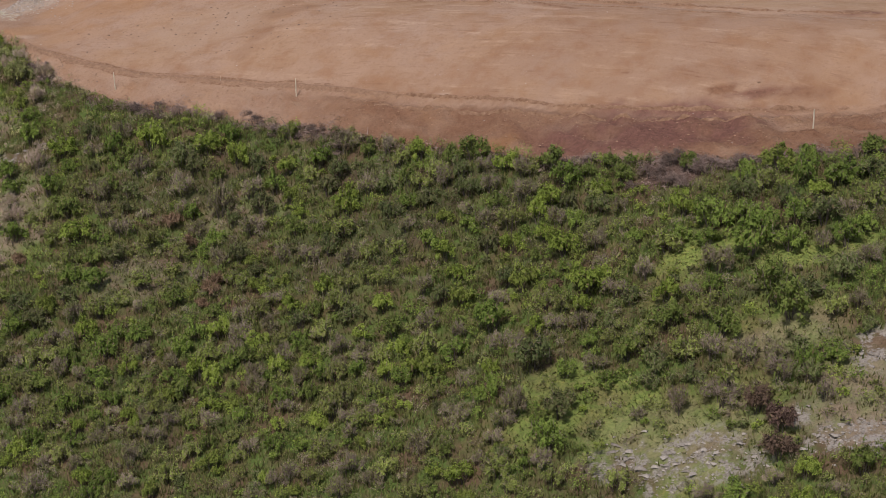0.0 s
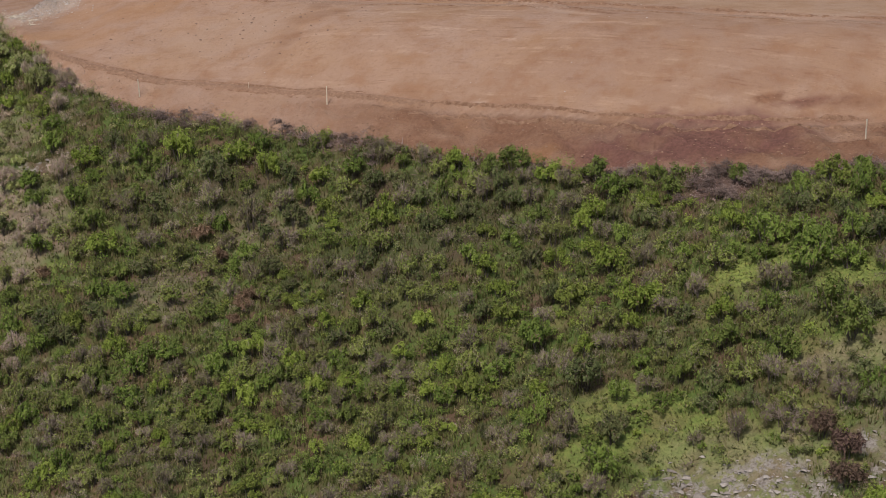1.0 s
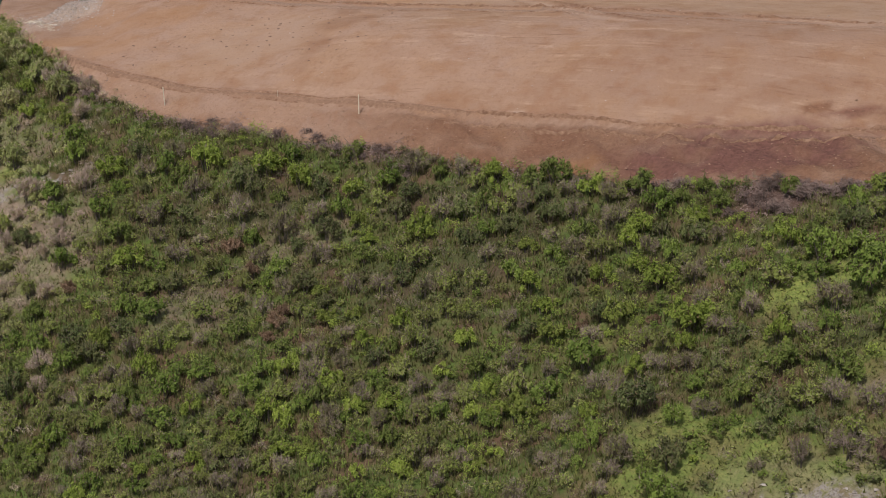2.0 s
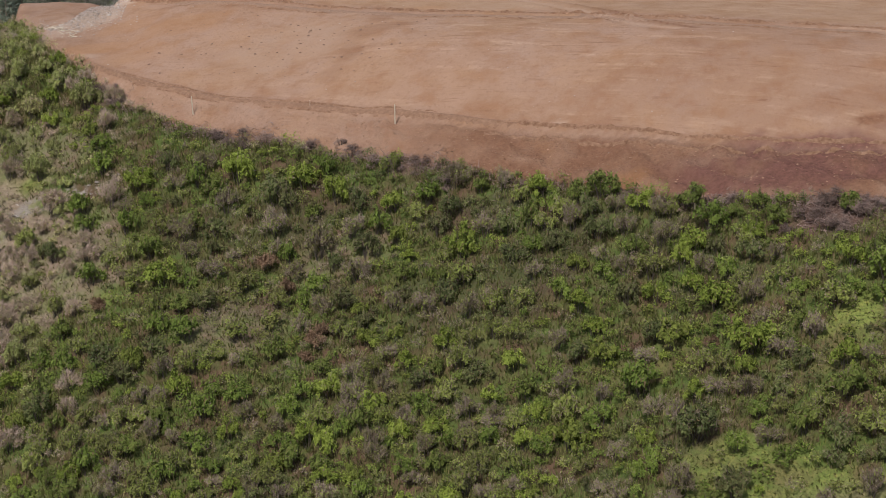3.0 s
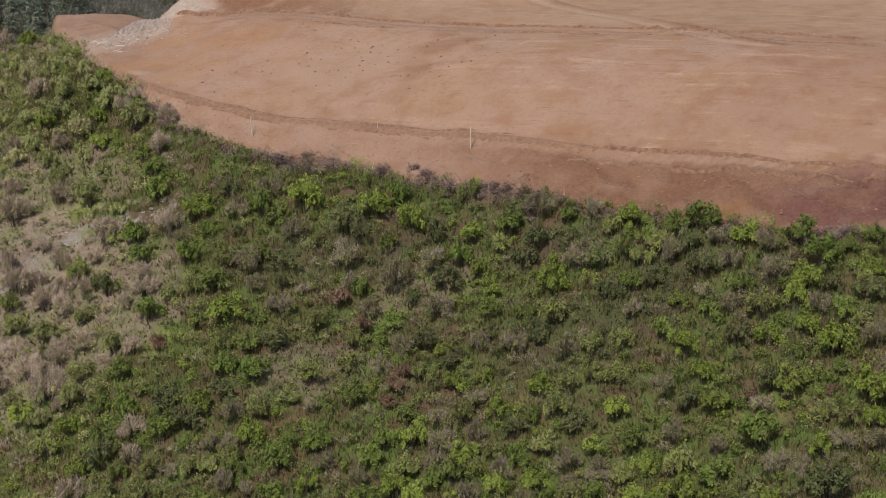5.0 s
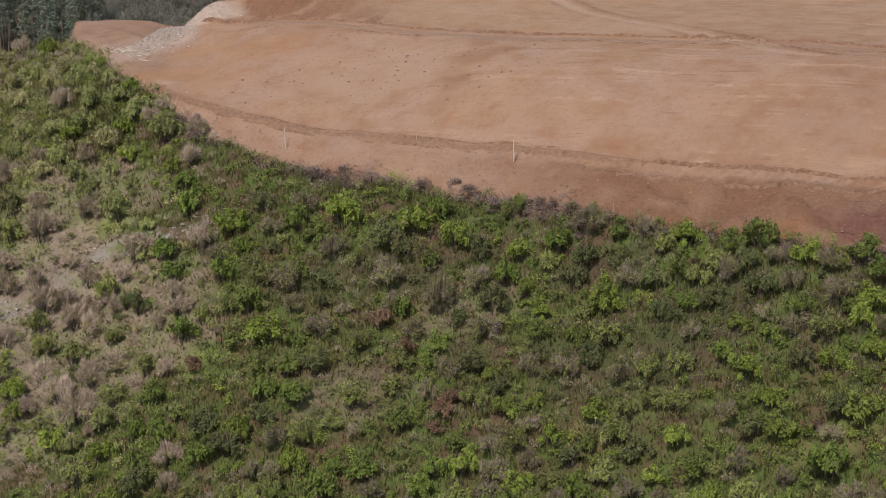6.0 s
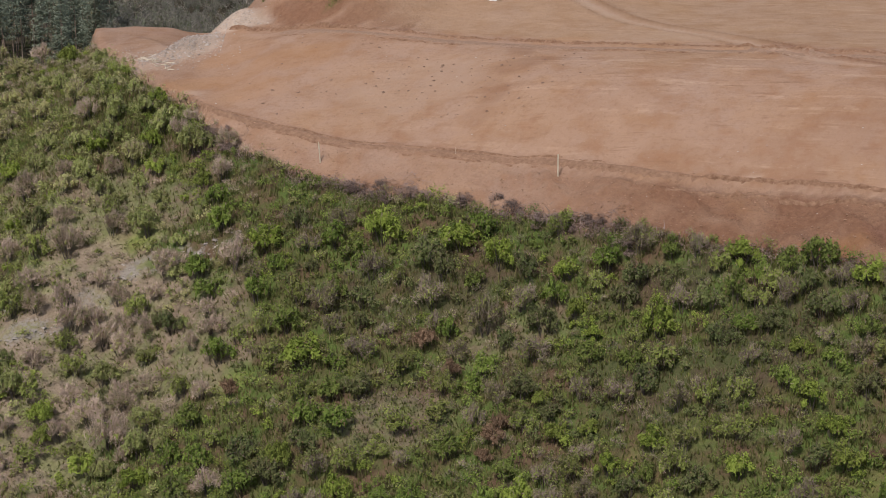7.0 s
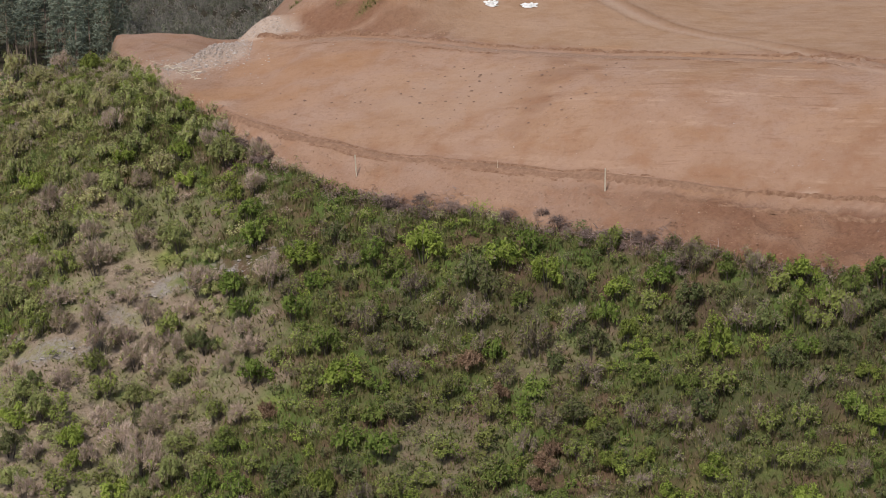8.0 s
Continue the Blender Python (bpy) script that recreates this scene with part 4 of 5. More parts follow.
plant("bare", [(2.1, 151.2, 0.8), (3.9, 122.3, 0.7), (4.0, 155.9, 0.9), (4.1, 149.3, 1.0), (4.6, 153.0, 0.9), (4.7, 133.2, 1.0), (4.8, 123.5, 1.0), (4.9, 139.0, 0.8), (5.7, 124.2, 1.1), (6.5, 131.3, 0.9), (7.5, 151.0, 1.3), (7.5, 154.2, 0.9), (7.7, 118.8, 0.9), (9.5, 132.6, 0.8), (10.4, 146.8, 0.9), (11.8, 131.7, 1.0), (12.3, 126.6, 0.9), (13.5, 141.8, 1.0), (13.7, 138.5, 0.8), (14.6, 134.6, 0.9), (15.2, 120.9, 0.6), (15.8, 145.4, 0.8), (17.1, 135.2, 1.0), (18.1, 119.6, 0.9), (19.0, 110.7, 0.8), (20.3, 130.8, 0.7), (21.1, 118.6, 1.3), (21.1, 123.3, 1.0), (22.8, 132.1, 1.3), (23.5, 122.1, 0.9)])
plant("bare", [(23.6, 109.9, 0.7), (25.5, 121.2, 0.9), (25.6, 119.1, 1.1), (27.9, 107.5, 0.7), (28.4, 116.1, 0.8), (31.5, 131.9, 0.8), (32.6, 124.1, 0.9), (34.1, 135.7, 0.8), (34.5, 129.0, 0.8)])
plant("bright", [(-47.1, 144.5, 0.6), (-44.9, 144.7, 0.6), (-42.1, 142.9, 0.9), (-38.5, 135.8, 0.6), (-37.7, 136.7, 0.8), (-32.3, 137.4, 0.7), (-30.9, 131.6, 0.8), (-28.0, 138.1, 0.6), (-27.1, 136.4, 0.6), (-24.5, 128.3, 0.8), (-20.4, 136.3, 0.8), (-19.4, 129.2, 0.9), (-18.1, 135.9, 0.7), (-14.5, 126.0, 0.6), (-14.0, 131.8, 0.6), (-12.0, 124.0, 0.6), (-10.5, 130.7, 0.7), (-10.1, 130.1, 0.6), (-6.7, 126.7, 0.6), (-4.4, 128.6, 0.6), (-3.9, 137.3, 0.8), (-3.3, 129.8, 0.6), (-2.7, 134.2, 0.9), (-0.6, 121.5, 0.7), (1.4, 120.3, 1.0), (1.8, 118.0, 0.6)])
plant("green", [(-45.8, 142.3, 0.9), (-44.1, 143.3, 0.8), (-42.3, 141.3, 1.0), (-41.9, 144.3, 0.6), (-39.3, 142.8, 0.7), (-37.7, 144.8, 0.8), (-36.4, 137.7, 0.8), (-35.0, 146.4, 1.0), (-33.8, 140.2, 1.0), (-32.5, 136.0, 0.8), (-31.2, 138.7, 0.7), (-29.8, 129.7, 0.8), (-28.5, 130.7, 0.8), (-24.5, 141.6, 0.7), (-23.3, 138.9, 1.0), (-19.9, 132.0, 0.7), (-17.2, 133.4, 1.0), (-15.3, 138.0, 0.6), (-14.4, 129.4, 0.7), (-14.1, 135.0, 0.8), (-11.9, 139.9, 0.7), (-11.4, 128.5, 0.6), (-3.8, 125.2, 0.6), (0.3, 122.8, 0.6), (3.0, 127.3, 0.7), (6.4, 119.2, 0.6)])
plant("olive", [(-40.3, 146.1, 0.8), (-36.6, 147.4, 0.8), (-36.0, 140.8, 0.8), (-35.1, 139.1, 0.9), (-33.2, 134.6, 0.8), (-29.9, 137.0, 0.7), (-26.8, 135.2, 0.7), (-26.6, 140.1, 0.7), (-25.2, 137.6, 0.9), (-23.0, 129.5, 1.0), (-22.4, 135.3, 0.9), (-21.4, 131.6, 0.7), (-18.7, 138.4, 0.6), (-18.0, 131.9, 0.7), (-17.2, 129.3, 0.7), (-16.1, 140.9, 0.7), (-12.3, 137.5, 0.7), (-10.7, 124.6, 0.9), (-9.9, 126.6, 1.0), (-9.3, 131.3, 1.1), (-6.8, 129.1, 0.9), (-4.7, 123.2, 0.9), (-1.9, 119.6, 0.8), (5.0, 117.8, 0.7), (8.4, 117.0, 0.8)])
plant("bare", [(-40.1, 147.8, 0.7), (-38.7, 137.7, 0.7), (-38.7, 140.1, 0.8), (-38.1, 141.6, 1.0), (-35.4, 148.7, 0.8), (-35.1, 131.9, 1.0), (-34.9, 134.4, 0.8), (-33.7, 144.2, 0.7), (-31.9, 133.2, 0.8), (-30.3, 135.5, 0.7), (-29.4, 138.7, 0.6), (-26.8, 131.9, 0.9), (-26.6, 129.6, 0.8), (-26.4, 137.9, 0.7), (-26.3, 136.8, 0.7), (-25.2, 134.4, 0.8), (-23.9, 135.7, 0.9), (-20.2, 134.4, 1.0), (-16.4, 136.9, 0.8), (-16.3, 129.9, 0.7), (-15.3, 124.5, 0.8), (-13.6, 133.8, 0.8), (-13.5, 125.3, 0.8), (-12.6, 125.6, 0.7), (-9.2, 138.2, 0.6), (-8.3, 122.5, 0.9), (-8.0, 129.7, 0.7), (-7.7, 128.1, 0.7), (-7.5, 124.2, 1.0), (-7.0, 138.6, 0.7)])
plant("bare", [(-5.8, 129.8, 0.7), (-5.6, 122.5, 0.8), (-2.0, 124.2, 0.9), (0.3, 127.0, 0.6), (1.6, 125.8, 0.7), (2.9, 121.0, 0.7)])
plant("dark", [(-0.4, 127.9, 0.6), (4.7, 120.5, 0.7)])
plant("sere", [(23.6, 116.6, 1.0), (24.4, 112.0, 1.1), (25.0, 114.5, 1.2)])
plant("red", [(-43.3, 162.7, 0.8), (-27.4, 163.0, 0.9), (-25.2, 159.4, 0.8), (-22.9, 150.3, 0.6), (-22.0, 151.7, 0.8), (-21.6, 152.5, 0.8), (3.4, 141.0, 0.4), (4.2, 140.8, 0.6), (9.8, 138.1, 0.6)])

pile_rng = np.random.default_rng(17)
for x, y, r in [(19.0, 149.0, 1.2), (21.5, 150.8, 1.3), (20.4, 146.6, 1.0), (23.6, 151.0, 0.9), (24.0, 147.8, 1.3), (31.4, 149.6, 1.0), (32.8, 148.8, 0.9), (34.6, 147.0, 0.8), (27.0, 147.2, 1.1), (38.0, 148.2, 0.9), (-33.8, 181.6, 1.2), (-31.6, 181.0, 1.0), (-28.9, 179.0, 1.2), (-24.2, 177.2, 1.0), (-20.1, 174.8, 1.1), (-17.6, 171.6, 1.1), (-13.4, 170.4, 1.0), (-11.3, 167.0, 0.9), (-46.8, 191.8, 0.9), (-49, 195.4, 1.0), (10, 155.5, 0.8), (14.2, 153.6, 0.9)]:
    y = min(y, float(curve(x, EDGE_Y)) + 0.2)
    plant("brush", [(x, y, 1.0 * r)], 0.6)
    for _ in range(2):
        plant("brush", [(x + pile_rng.normal(0, 1.3), min(y, float(curve(x, EDGE_Y)) - 0.3) - abs(pile_rng.normal(0, 0.6)), r * pile_rng.uniform(0.4, 0.75))], 0.7)


def joined_shrubs(name, rows, kind, label, leaves):
    """Many lesser shrubs in one mesh: rows of (x, y, radius, height)."""
    rng = np.random.default_rng(sum(map(ord, kind)))
    clouds = [shrub_cloud(rng, kind, leaves, 0.8) for _ in range(16)]
    rows = np.array(rows)
    base = height(rows[:, 0], rows[:, 1]) - 0.1
    vs, tint, slot, tone = [], [], [], []
    for (x, y, r, h), z in zip(rows, base):
        q, twig, lobe = clouds[rng.integers(0, 16)]
        q = q.reshape(-1, 3, 3)
        t = rng.uniform(0, 2 * math.pi)
        ct, st = math.cos(t), math.sin(t)
        mid = q.mean(1, keepdims=True)
        q = mid * np.array([r, r, h]) + (q - mid)
        q = q.reshape(-1, 3) @ np.array([[ct, st, 0], [-st, ct, 0], [0, 0, 1]])
        vs.append(q + np.array([x, y, z]))
        tint.append(np.full(len(q), rng.uniform()))
        slot.append(twig)
        tone.append(lobe)
    v = np.concatenate(vs)
    ob = new(name, mesh_object(name, v, np.arange(len(v)).reshape(-1, 3), LEAF[{"bare": "olive", "smoky": "olive"}.get(kind, kind)], (("tint", np.concatenate(tint)), ("lobe", np.concatenate(tone))), False, LEAF["smoky" if kind in ("smoky", "pale", "sage") else "bare"], np.concatenate(slot)))
    return tagged(ob, label, "scrub", kind="stuff")


# the lesser scrub fills the room between, each taking after its neighbours
rng = np.random.default_rng(5)
spots = {k: [] for k in ("bright", "green", "sage", "olive", "pale", "dark", "bare", "smoky")}
cell = {}
for x, y, r, k in PLANTED:
    cell.setdefault((int(x // 3), int(y // 3)), []).append((x, y, r, k))
tries = np.stack([rng.uniform(-98, 50, 60000), rng.uniform(92, 252, 60000)], 1)
edge = curve(tries[:, 0], EDGE_Y)
near_side = np.interp(tries[:, 0], [-98, -66, -38, -10, 30, 50], [178, 160, 124, 112, 99, 94])
tries = tries[((tries[:, 1] < edge + 0.2) | ((tries[:, 0] < -70) & (tries[:, 1] < edge + 5))) & (tries[:, 1] > near_side) & ((tries[:, 0] > -84) | (tries[:, 1] > 222)) & (tries[:, 0] < 0.275 * tries[:, 1] + 2)]
in_front = np.maximum(patches(tries[:, 0], tries[:, 1] + 1.4, ROCK), 0.6 * patches(tries[:, 0], tries[:, 1] + 1.2, GRASS))
open_ground = np.maximum(np.maximum(0.8 * patches(tries[:, 0], tries[:, 1], GRASS), np.maximum(patches(tries[:, 0], tries[:, 1], ROCK), patches(tries[:, 0], tries[:, 1], BRUSH))), patches(tries[:, 0], tries[:, 1], DRY) * np.where(tries[:, 0] < 0, 0.12, 0.6))
open_ground = np.maximum(open_ground, 0.85 * in_front)
lie = [0.8 * patches(tries[:, 0], tries[:, 1], [(*q, 1) for q in zone]) for zone in (LEAFY, TWIGS, GLOOM)]
for (x, y), o, leafy, twiggy, gloomy in zip(tries, open_ground, *lie):
    if rng.uniform() < o * 1.15:
        continue
    r = rng.uniform(0.55, 1.2) * (1 - 0.35 * o) * (0.75 if x < -66 and y > 225 else 1.0)
    key = (int(x // 3), int(y // 3))
    near = [q for a in (-1, 0, 1) for b in (-1, 0, 1) for q in cell.get((key[0] + a, key[1] + b), ())]
    if any((x - q[0]) ** 2 + (y - q[1]) ** 2 < (0.64 * (r + q[2])) ** 2 for q in near):
        continue
    crest, dry_side = x < -50 and y > 188, x < -44 and y <= 188
    fringe = x < -20 and curve(x, EDGE_Y) - y < 3.0
    if rng.uniform() < leafy:
        k = str(rng.choice(["bright", "green", "olive"], p=[0.2, 0.48, 0.32]))
    elif rng.uniform() < twiggy:
        k = str(rng.choice(["bare", "olive"], p=[0.82, 0.18]))
    elif rng.uniform() < gloomy:
        k = str(rng.choice(["dark", "bare"], p=[0.7, 0.3]))
    elif near and rng.uniform() < (0.3 if crest or fringe else 0.4):
        k = min(near, key=lambda q: (x - q[0]) ** 2 + (y - q[1]) ** 2)[3]
    else:
        k = str(rng.choice(["bright", "green", "olive", "pale", "dark", "bare"], p=[0.08, 0.12, 0.18, 0.14, 0.0, 0.48] if fringe else ([0.06, 0.12, 0.12, 0.26, 0.0, 0.44] if x < -64 else [0.20, 0.22, 0.10, 0.36, 0.0, 0.12]) if crest else [0.04, 0.08, 0.14, 0.12, 0.02, 0.60] if dry_side else ([0.08, 0.19, 0.32, 0.08, 0.07, 0.26] if x < -38 else [0.08, 0.20, 0.33, 0.0, 0.14, 0.25] if x < -10 else [0.09, 0.27, 0.32, 0.0, 0.14, 0.18])))
    if k not in spots or k in ("bare", "smoky"):
        k = "smoky" if x < -43 else "bare"
    if k in ("green", "sage"):
        k = "sage" if x < -48 else "green"
    cell.setdefault(key, []).append((x, y, r, k))
    spots[k].append((x, y, r, r * rng.uniform(1.4, 2.2)))
for k, label in (("bright", "low fresh spring-green scrub filling the hillside"), ("green", "low mid-green leafy scrub covering the hillside"), ("sage", "low light sage-green scrub on the knoll"),
                 ("olive", "low olive scrub coming into leaf on the slope"), ("pale", "low pale yellow-olive scrub near the crest"), ("dark", "low dark green scrub on the slope"),
                 ("bare", "low leafless grey-brown scrub on the slope"), ("smoky", "low leafless pale pinkish-grey scrub on the dry slope")):
    joined_shrubs("scrub", spots[k], k, label, 250)


# ---- grass tufts ----
def grass_tufts(count):
    rng = np.random.default_rng(21)
    x, y = rng.uniform(-72, 40, count), rng.uniform(106, 208, count)
    up = rng.uniform(0, 1, count) < 0.12
    x, y = np.where(up, rng.uniform(-80, -36, count), x), np.where(up, rng.uniform(195, 240, count), y)
    open_ground = np.maximum(patches(x, y, GRASS), 0.8 * patches(x, y, DRY))
    want = np.maximum(np.maximum(0.6, open_ground), patches(x, y, WEEDS)) * (1 - 0.7 * patches(x, y, DRY))
    edge = curve(x, EDGE_Y)
    keep = (rng.uniform(0, 1, count) < want) & ((y < edge + 0.3) | (patches(x, y, WEEDS) > 0.2)) & (y > edge - 62)
    keep &= rng.uniform(0, 1, count) > 0.95 * np.maximum(patches(x, y, ROCK), patches(x, y, BRUSH))
    x, y, low = x[keep], y[keep], open_ground[keep]
    z = height(x, y)
    n, blades = len(x), 3
    ang = rng.uniform(0, 2 * math.pi, (n, blades))
    h = rng.uniform(0.22, 0.70, (n, blades)) * (1 - 0.7 * low)[:, None]
    lean = rng.uniform(0.08, 0.35, (n, blades))
    foot = np.stack([x[:, None] + 0.2 * np.cos(ang), y[:, None] + 0.2 * np.sin(ang), z[:, None] - 0.03 + 0 * ang], -1)
    side = np.stack([-np.sin(ang), np.cos(ang), 0 * ang], -1) * rng.uniform(0.03, 0.09, (n, blades, 1))
    tip = foot + np.stack([lean * np.cos(ang), lean * np.sin(ang), h], -1)
    v = np.stack([foot - side, foot + side, tip], 2).reshape(-1, 3)
    ob = new("grass", mesh_object("grass", v, np.arange(len(v)).reshape(-1, 3), LEAF["grass"], (("tint", np.repeat(rng.uniform(0, 1, n), blades * 3)), ("lobe", np.repeat(rng.uniform(0, 1, n), blades * 3)))))
    tagged(ob, "fresh and dry grass tufts between the shrubs", "grass", kind="stuff")


grass_tufts(230000)


# ---- earth clods, stones, rubble ----
def stone_material(name, dark, light):
    k = Mat(name, 0.92, 0.15)
    c = k.mix(k.island(), dark, light)
    k.colour(k.mix(k.band(k.noise(7, 4), 0.4, 0.7, 0, 0.5), c, tuple(0.7 * v for v in dark)))
    return k.m


CLOD = stone_material("earth_clod", (0.22, 0.13, 0.085), (0.40, 0.25, 0.17))
# dark colour stands for the shade inside small divots
DIVOT = stone_material("divot_shade", (0.17, 0.105, 0.08), (0.27, 0.175, 0.13))
RUBBLE = stone_material("pale_rubble", (0.27, 0.21, 0.175), (0.52, 0.46, 0.415))
SCREE = stone_material("grey_scree", (0.22, 0.19, 0.165), (0.42, 0.375, 0.335))
STICK = stone_material("bleached_wood", (0.45, 0.38, 0.29), (0.68, 0.60, 0.48))


def lumps(name, x, y, size, material, label, category, sink=0.3, flat=0.7, seed=1):
    """Angular lumps resting on the ground, joined."""
    rng = np.random.default_rng(seed)
    n = len(x)
    ico = np.array([(1, 0, 0), (-0.4, 0.9, 0.1), (-0.5, -0.8, 0), (0.35, 0.45, 0.75), (-0.55, 0.1, 0.85), (0.3, -0.55, 0.7)])
    tri = np.array([(3, 4, 5), (0, 1, 3), (1, 4, 3), (1, 2, 4), (2, 5, 4), (2, 0, 5), (0, 3, 5)])
    jit = ico[None] * rng.uniform(0.65, 1.3, (n, 6, 1)) + rng.normal(0, 0.12, (n, 6, 3))
    t = rng.uniform(0, 2 * math.pi, n)
    c, s = np.cos(t), np.sin(t)
    stretch = rng.uniform(0.8, 1.5, n)
    px, py = jit[..., 0] * stretch[:, None], jit[..., 1]
    v = np.stack([px * c[:, None] - py * s[:, None], px * s[:, None] + py * c[:, None], jit[..., 2] * flat], -1) * size[:, None, None]
    v += np.stack([x, y, height(x, y) + size * flat * (0.35 - sink)], -1)[:, None]
    f = (tri[None] + (np.arange(n) * 6)[:, None, None]).reshape(-1, 3)
    ob = new(name, mesh_object(name, v.reshape(-1, 3), f, material))
    return tagged(ob, label, category, kind="stuff")


def windrow(knots, lo, hi, off, half, tall, share, seed, label, even=0.0, earth=None):
    """A ragged ridge of turned-up earth that follows a track at a given distance."""
    rng = np.random.default_rng(seed)
    n, m = int((hi - lo) / 0.11), 13
    u, w = np.meshgrid(np.linspace(lo, hi, n), np.linspace(-1, 1, m))
    mid = curve(u, knots) + 0.5 * ragged(u, u) + off + 0.13 * rough(u, 0 * u + seed, 1.6, 3)
    x, y = u + rng.normal(0, 0.02, u.shape), mid + half * w
    lump = 0.5 + 0.9 * rough(u + 31 * seed, 2.2 * y, 1.2, 3) + 0.3 * rough(u, 3 * y + seed, 0.5, 2)
    lump = lump * (1 - even) + even * (0.7 + 0.35 * rough(u, 0 * u + seed, 6.0, 2))
    here = smooth((0.5 * rough(u, 0 * u + 2.1 * seed, 7.0, 3) + 0.35 * rough(u, 0 * u + seed, 1.8, 2) + share) / 0.3)
    ends = smooth((u - lo) / 3) * smooth((hi - u) / 3)
    z = height(x, y) - 0.08 + tall * here * ends * (1 - w * w) ** 0.6 * np.clip(lump, 0.1, 1.4)
    i = (np.arange(m - 1)[:, None] * n + np.arange(n - 1)[None]).ravel()
    ob = new("earth_windrow", mesh_object("earth_windrow", np.stack([x, y, z], -1).reshape(-1, 3), np.stack([i, i + 1, i + n + 1, i + n], 1), earth or TURNED))
    tagged(ob, label, "earth windrow", kind="stuff")


def turned_material(name, dark_soil, middle, dry):
    k = Mat(name, 0.95, 0.1)
    c = k.ramp(k.noise(2.5, 6, 0.7), (0.3, dark_soil), (0.5, middle), (0.7, dry))
    k.colour(c)
    k.bump(k.noise(7.0, 5, 0.7), 0.8, 0.15)
    return k.m


TURNED = turned_material("turned_earth", (0.15, 0.082, 0.052), (0.24, 0.14, 0.09), (0.33, 0.205, 0.14))
PACKED = turned_material("packed_earth", (0.19, 0.112, 0.073), (0.25, 0.15, 0.10), (0.31, 0.195, 0.132))
WORN = turned_material("worn_earth", (0.235, 0.15, 0.103), (0.285, 0.185, 0.13), (0.335, 0.225, 0.165))
windrow(LOW_Y, -16, 46, 0.0, 0.26, 0.15, 0.12, 2, "ragged ridge of turned-up brown earth along the haul track")
windrow(LOW_Y, -14, 46, -1.0, 0.22, 0.10, 0.0, 3, "low broken ridge of earth between wheel ruts")
windrow(LOW_Y, -51, -4, 0.05, 0.64, 0.16, 0.9, 14, "broad packed lane of brown earth along the haul track", 1.0, PACKED)
windrow(LOW_Y, -49, -10, 0.64, 0.22, 0.24, 0.45, 12, "low smoothed shoulder of brown earth along the haul track", 0.75)
windrow(LOW_Y, -47, -4, -0.55, 0.18, 0.2, 0.25, 13, "low outer ridge of brown earth beside the wheel lane", 0.75)
windrow(LOW_Y, -8, 44, -1.9, 0.24, 0.34, 0.4, 4, "low ragged earth ridge at the track's outer side")
windrow(LOW_Y, -10, 46, 0.05, 0.24, 0.36, 0.42, 9, "sharp ridge of dark turned earth along the haul track")
windrow(UP_Y, -46, 46, 0.75, 1.7, 0.14, 0.9, 15, "broad packed lane of pale brown earth along the upper track", 1.0, WORN)
windrow(UP_Y, -51, 46, 2.4, 0.26, 0.26, 0.3, 5, "ragged ridge of turned-up earth along the upper track")
windrow(UP_Y, -51, -34, 2.3, 0.34, 0.55, 0.8, 8, "steep broken ledge of dark red-brown earth below the mound")
windrow(UP_Y, -48, 46, -0.9, 0.22, 0.22, 0.2, 6, "low broken earth ridge at the upper track's edge", 0.5)

rng = np.random.default_rng(31)
cx, cy, cs = [], [], []
for knots, lo, hi, count, off in ((LOW_Y, -52, 48, 1200, -0.1), (LOW_Y, -50, 46, 1000, -1.9), (UP_Y, -52, 46, 1800, 2.4), (UP_Y, -50, 46, 500, -1.0)):
    x = rng.uniform(lo, hi, count)
    x = x[rng.uniform(0, 1, count) < 0.45 + 0.55 * np.sin(0.45 * x + off) ** 2]
    y = curve(x, knots) + 0.5 * ragged(x, curve(x, knots)) + off + rng.normal(0, 0.3, len(x))
    cx.append(x), cy.append(y), cs.append(0.025 + 0.09 * rng.uniform(0, 1, len(x)) ** 4)
# the bank under the track, the dug face of the mound, the spur track, heaps, and strays
x = rng.uniform(-46, 44, 4600)
y = curve(x, EDGE_Y) + (curve(x, LOW_Y) - curve(x, EDGE_Y)) * rng.uniform(0, 1, 4600) ** 1.4
cx.append(x), cy.append(y), cs.append(0.025 + 0.11 * rng.uniform(0, 1, 4600) ** 4)
y = rng.uniform(185, 235, 260)
cx.append(curve(y, SPUR) + np.where(rng.uniform(0, 1, 260) < 0.6, 2.1, -1.7) + rng.normal(0, 0.3, 260)), cy.append(y), cs.append(0.03 + 0.09 * rng.uniform(0, 1, 260) ** 2)
for hx, hy, spread, count in ((-20.5, 178, 0.8, 60), (-13.5, 170.8, 1.6, 120), (-8, 167, 1.6, 90), (-34, 210, 1.6, 50), (30, 164, 2.5, 80), (44.8, 178.6, 1.5, 70), (-33, 219, 4.0, 90), (5.5, 196, 1.8, 60), (-30, 215.5, 1.0, 40)):
    cx.append(rng.normal(hx, spread, count)), cy.append(rng.normal(hy, 0.5 * spread, count)), cs.append(0.03 + 0.12 * rng.uniform(0, 1, count) ** 3)
x = rng.uniform(-50, 46, 700)
cx.append(x), cy.append(curve(x, LOW_Y) + rng.uniform(3, 40, 700)), cs.append(0.02 + 0.04 * rng.uniform(0, 1, 700) ** 3)
lumps("earth_clods", np.concatenate(cx), np.concatenate(cy), np.concatenate(cs), CLOD, "loose brown earth clods along tracks and bank", "earth clods", seed=3)

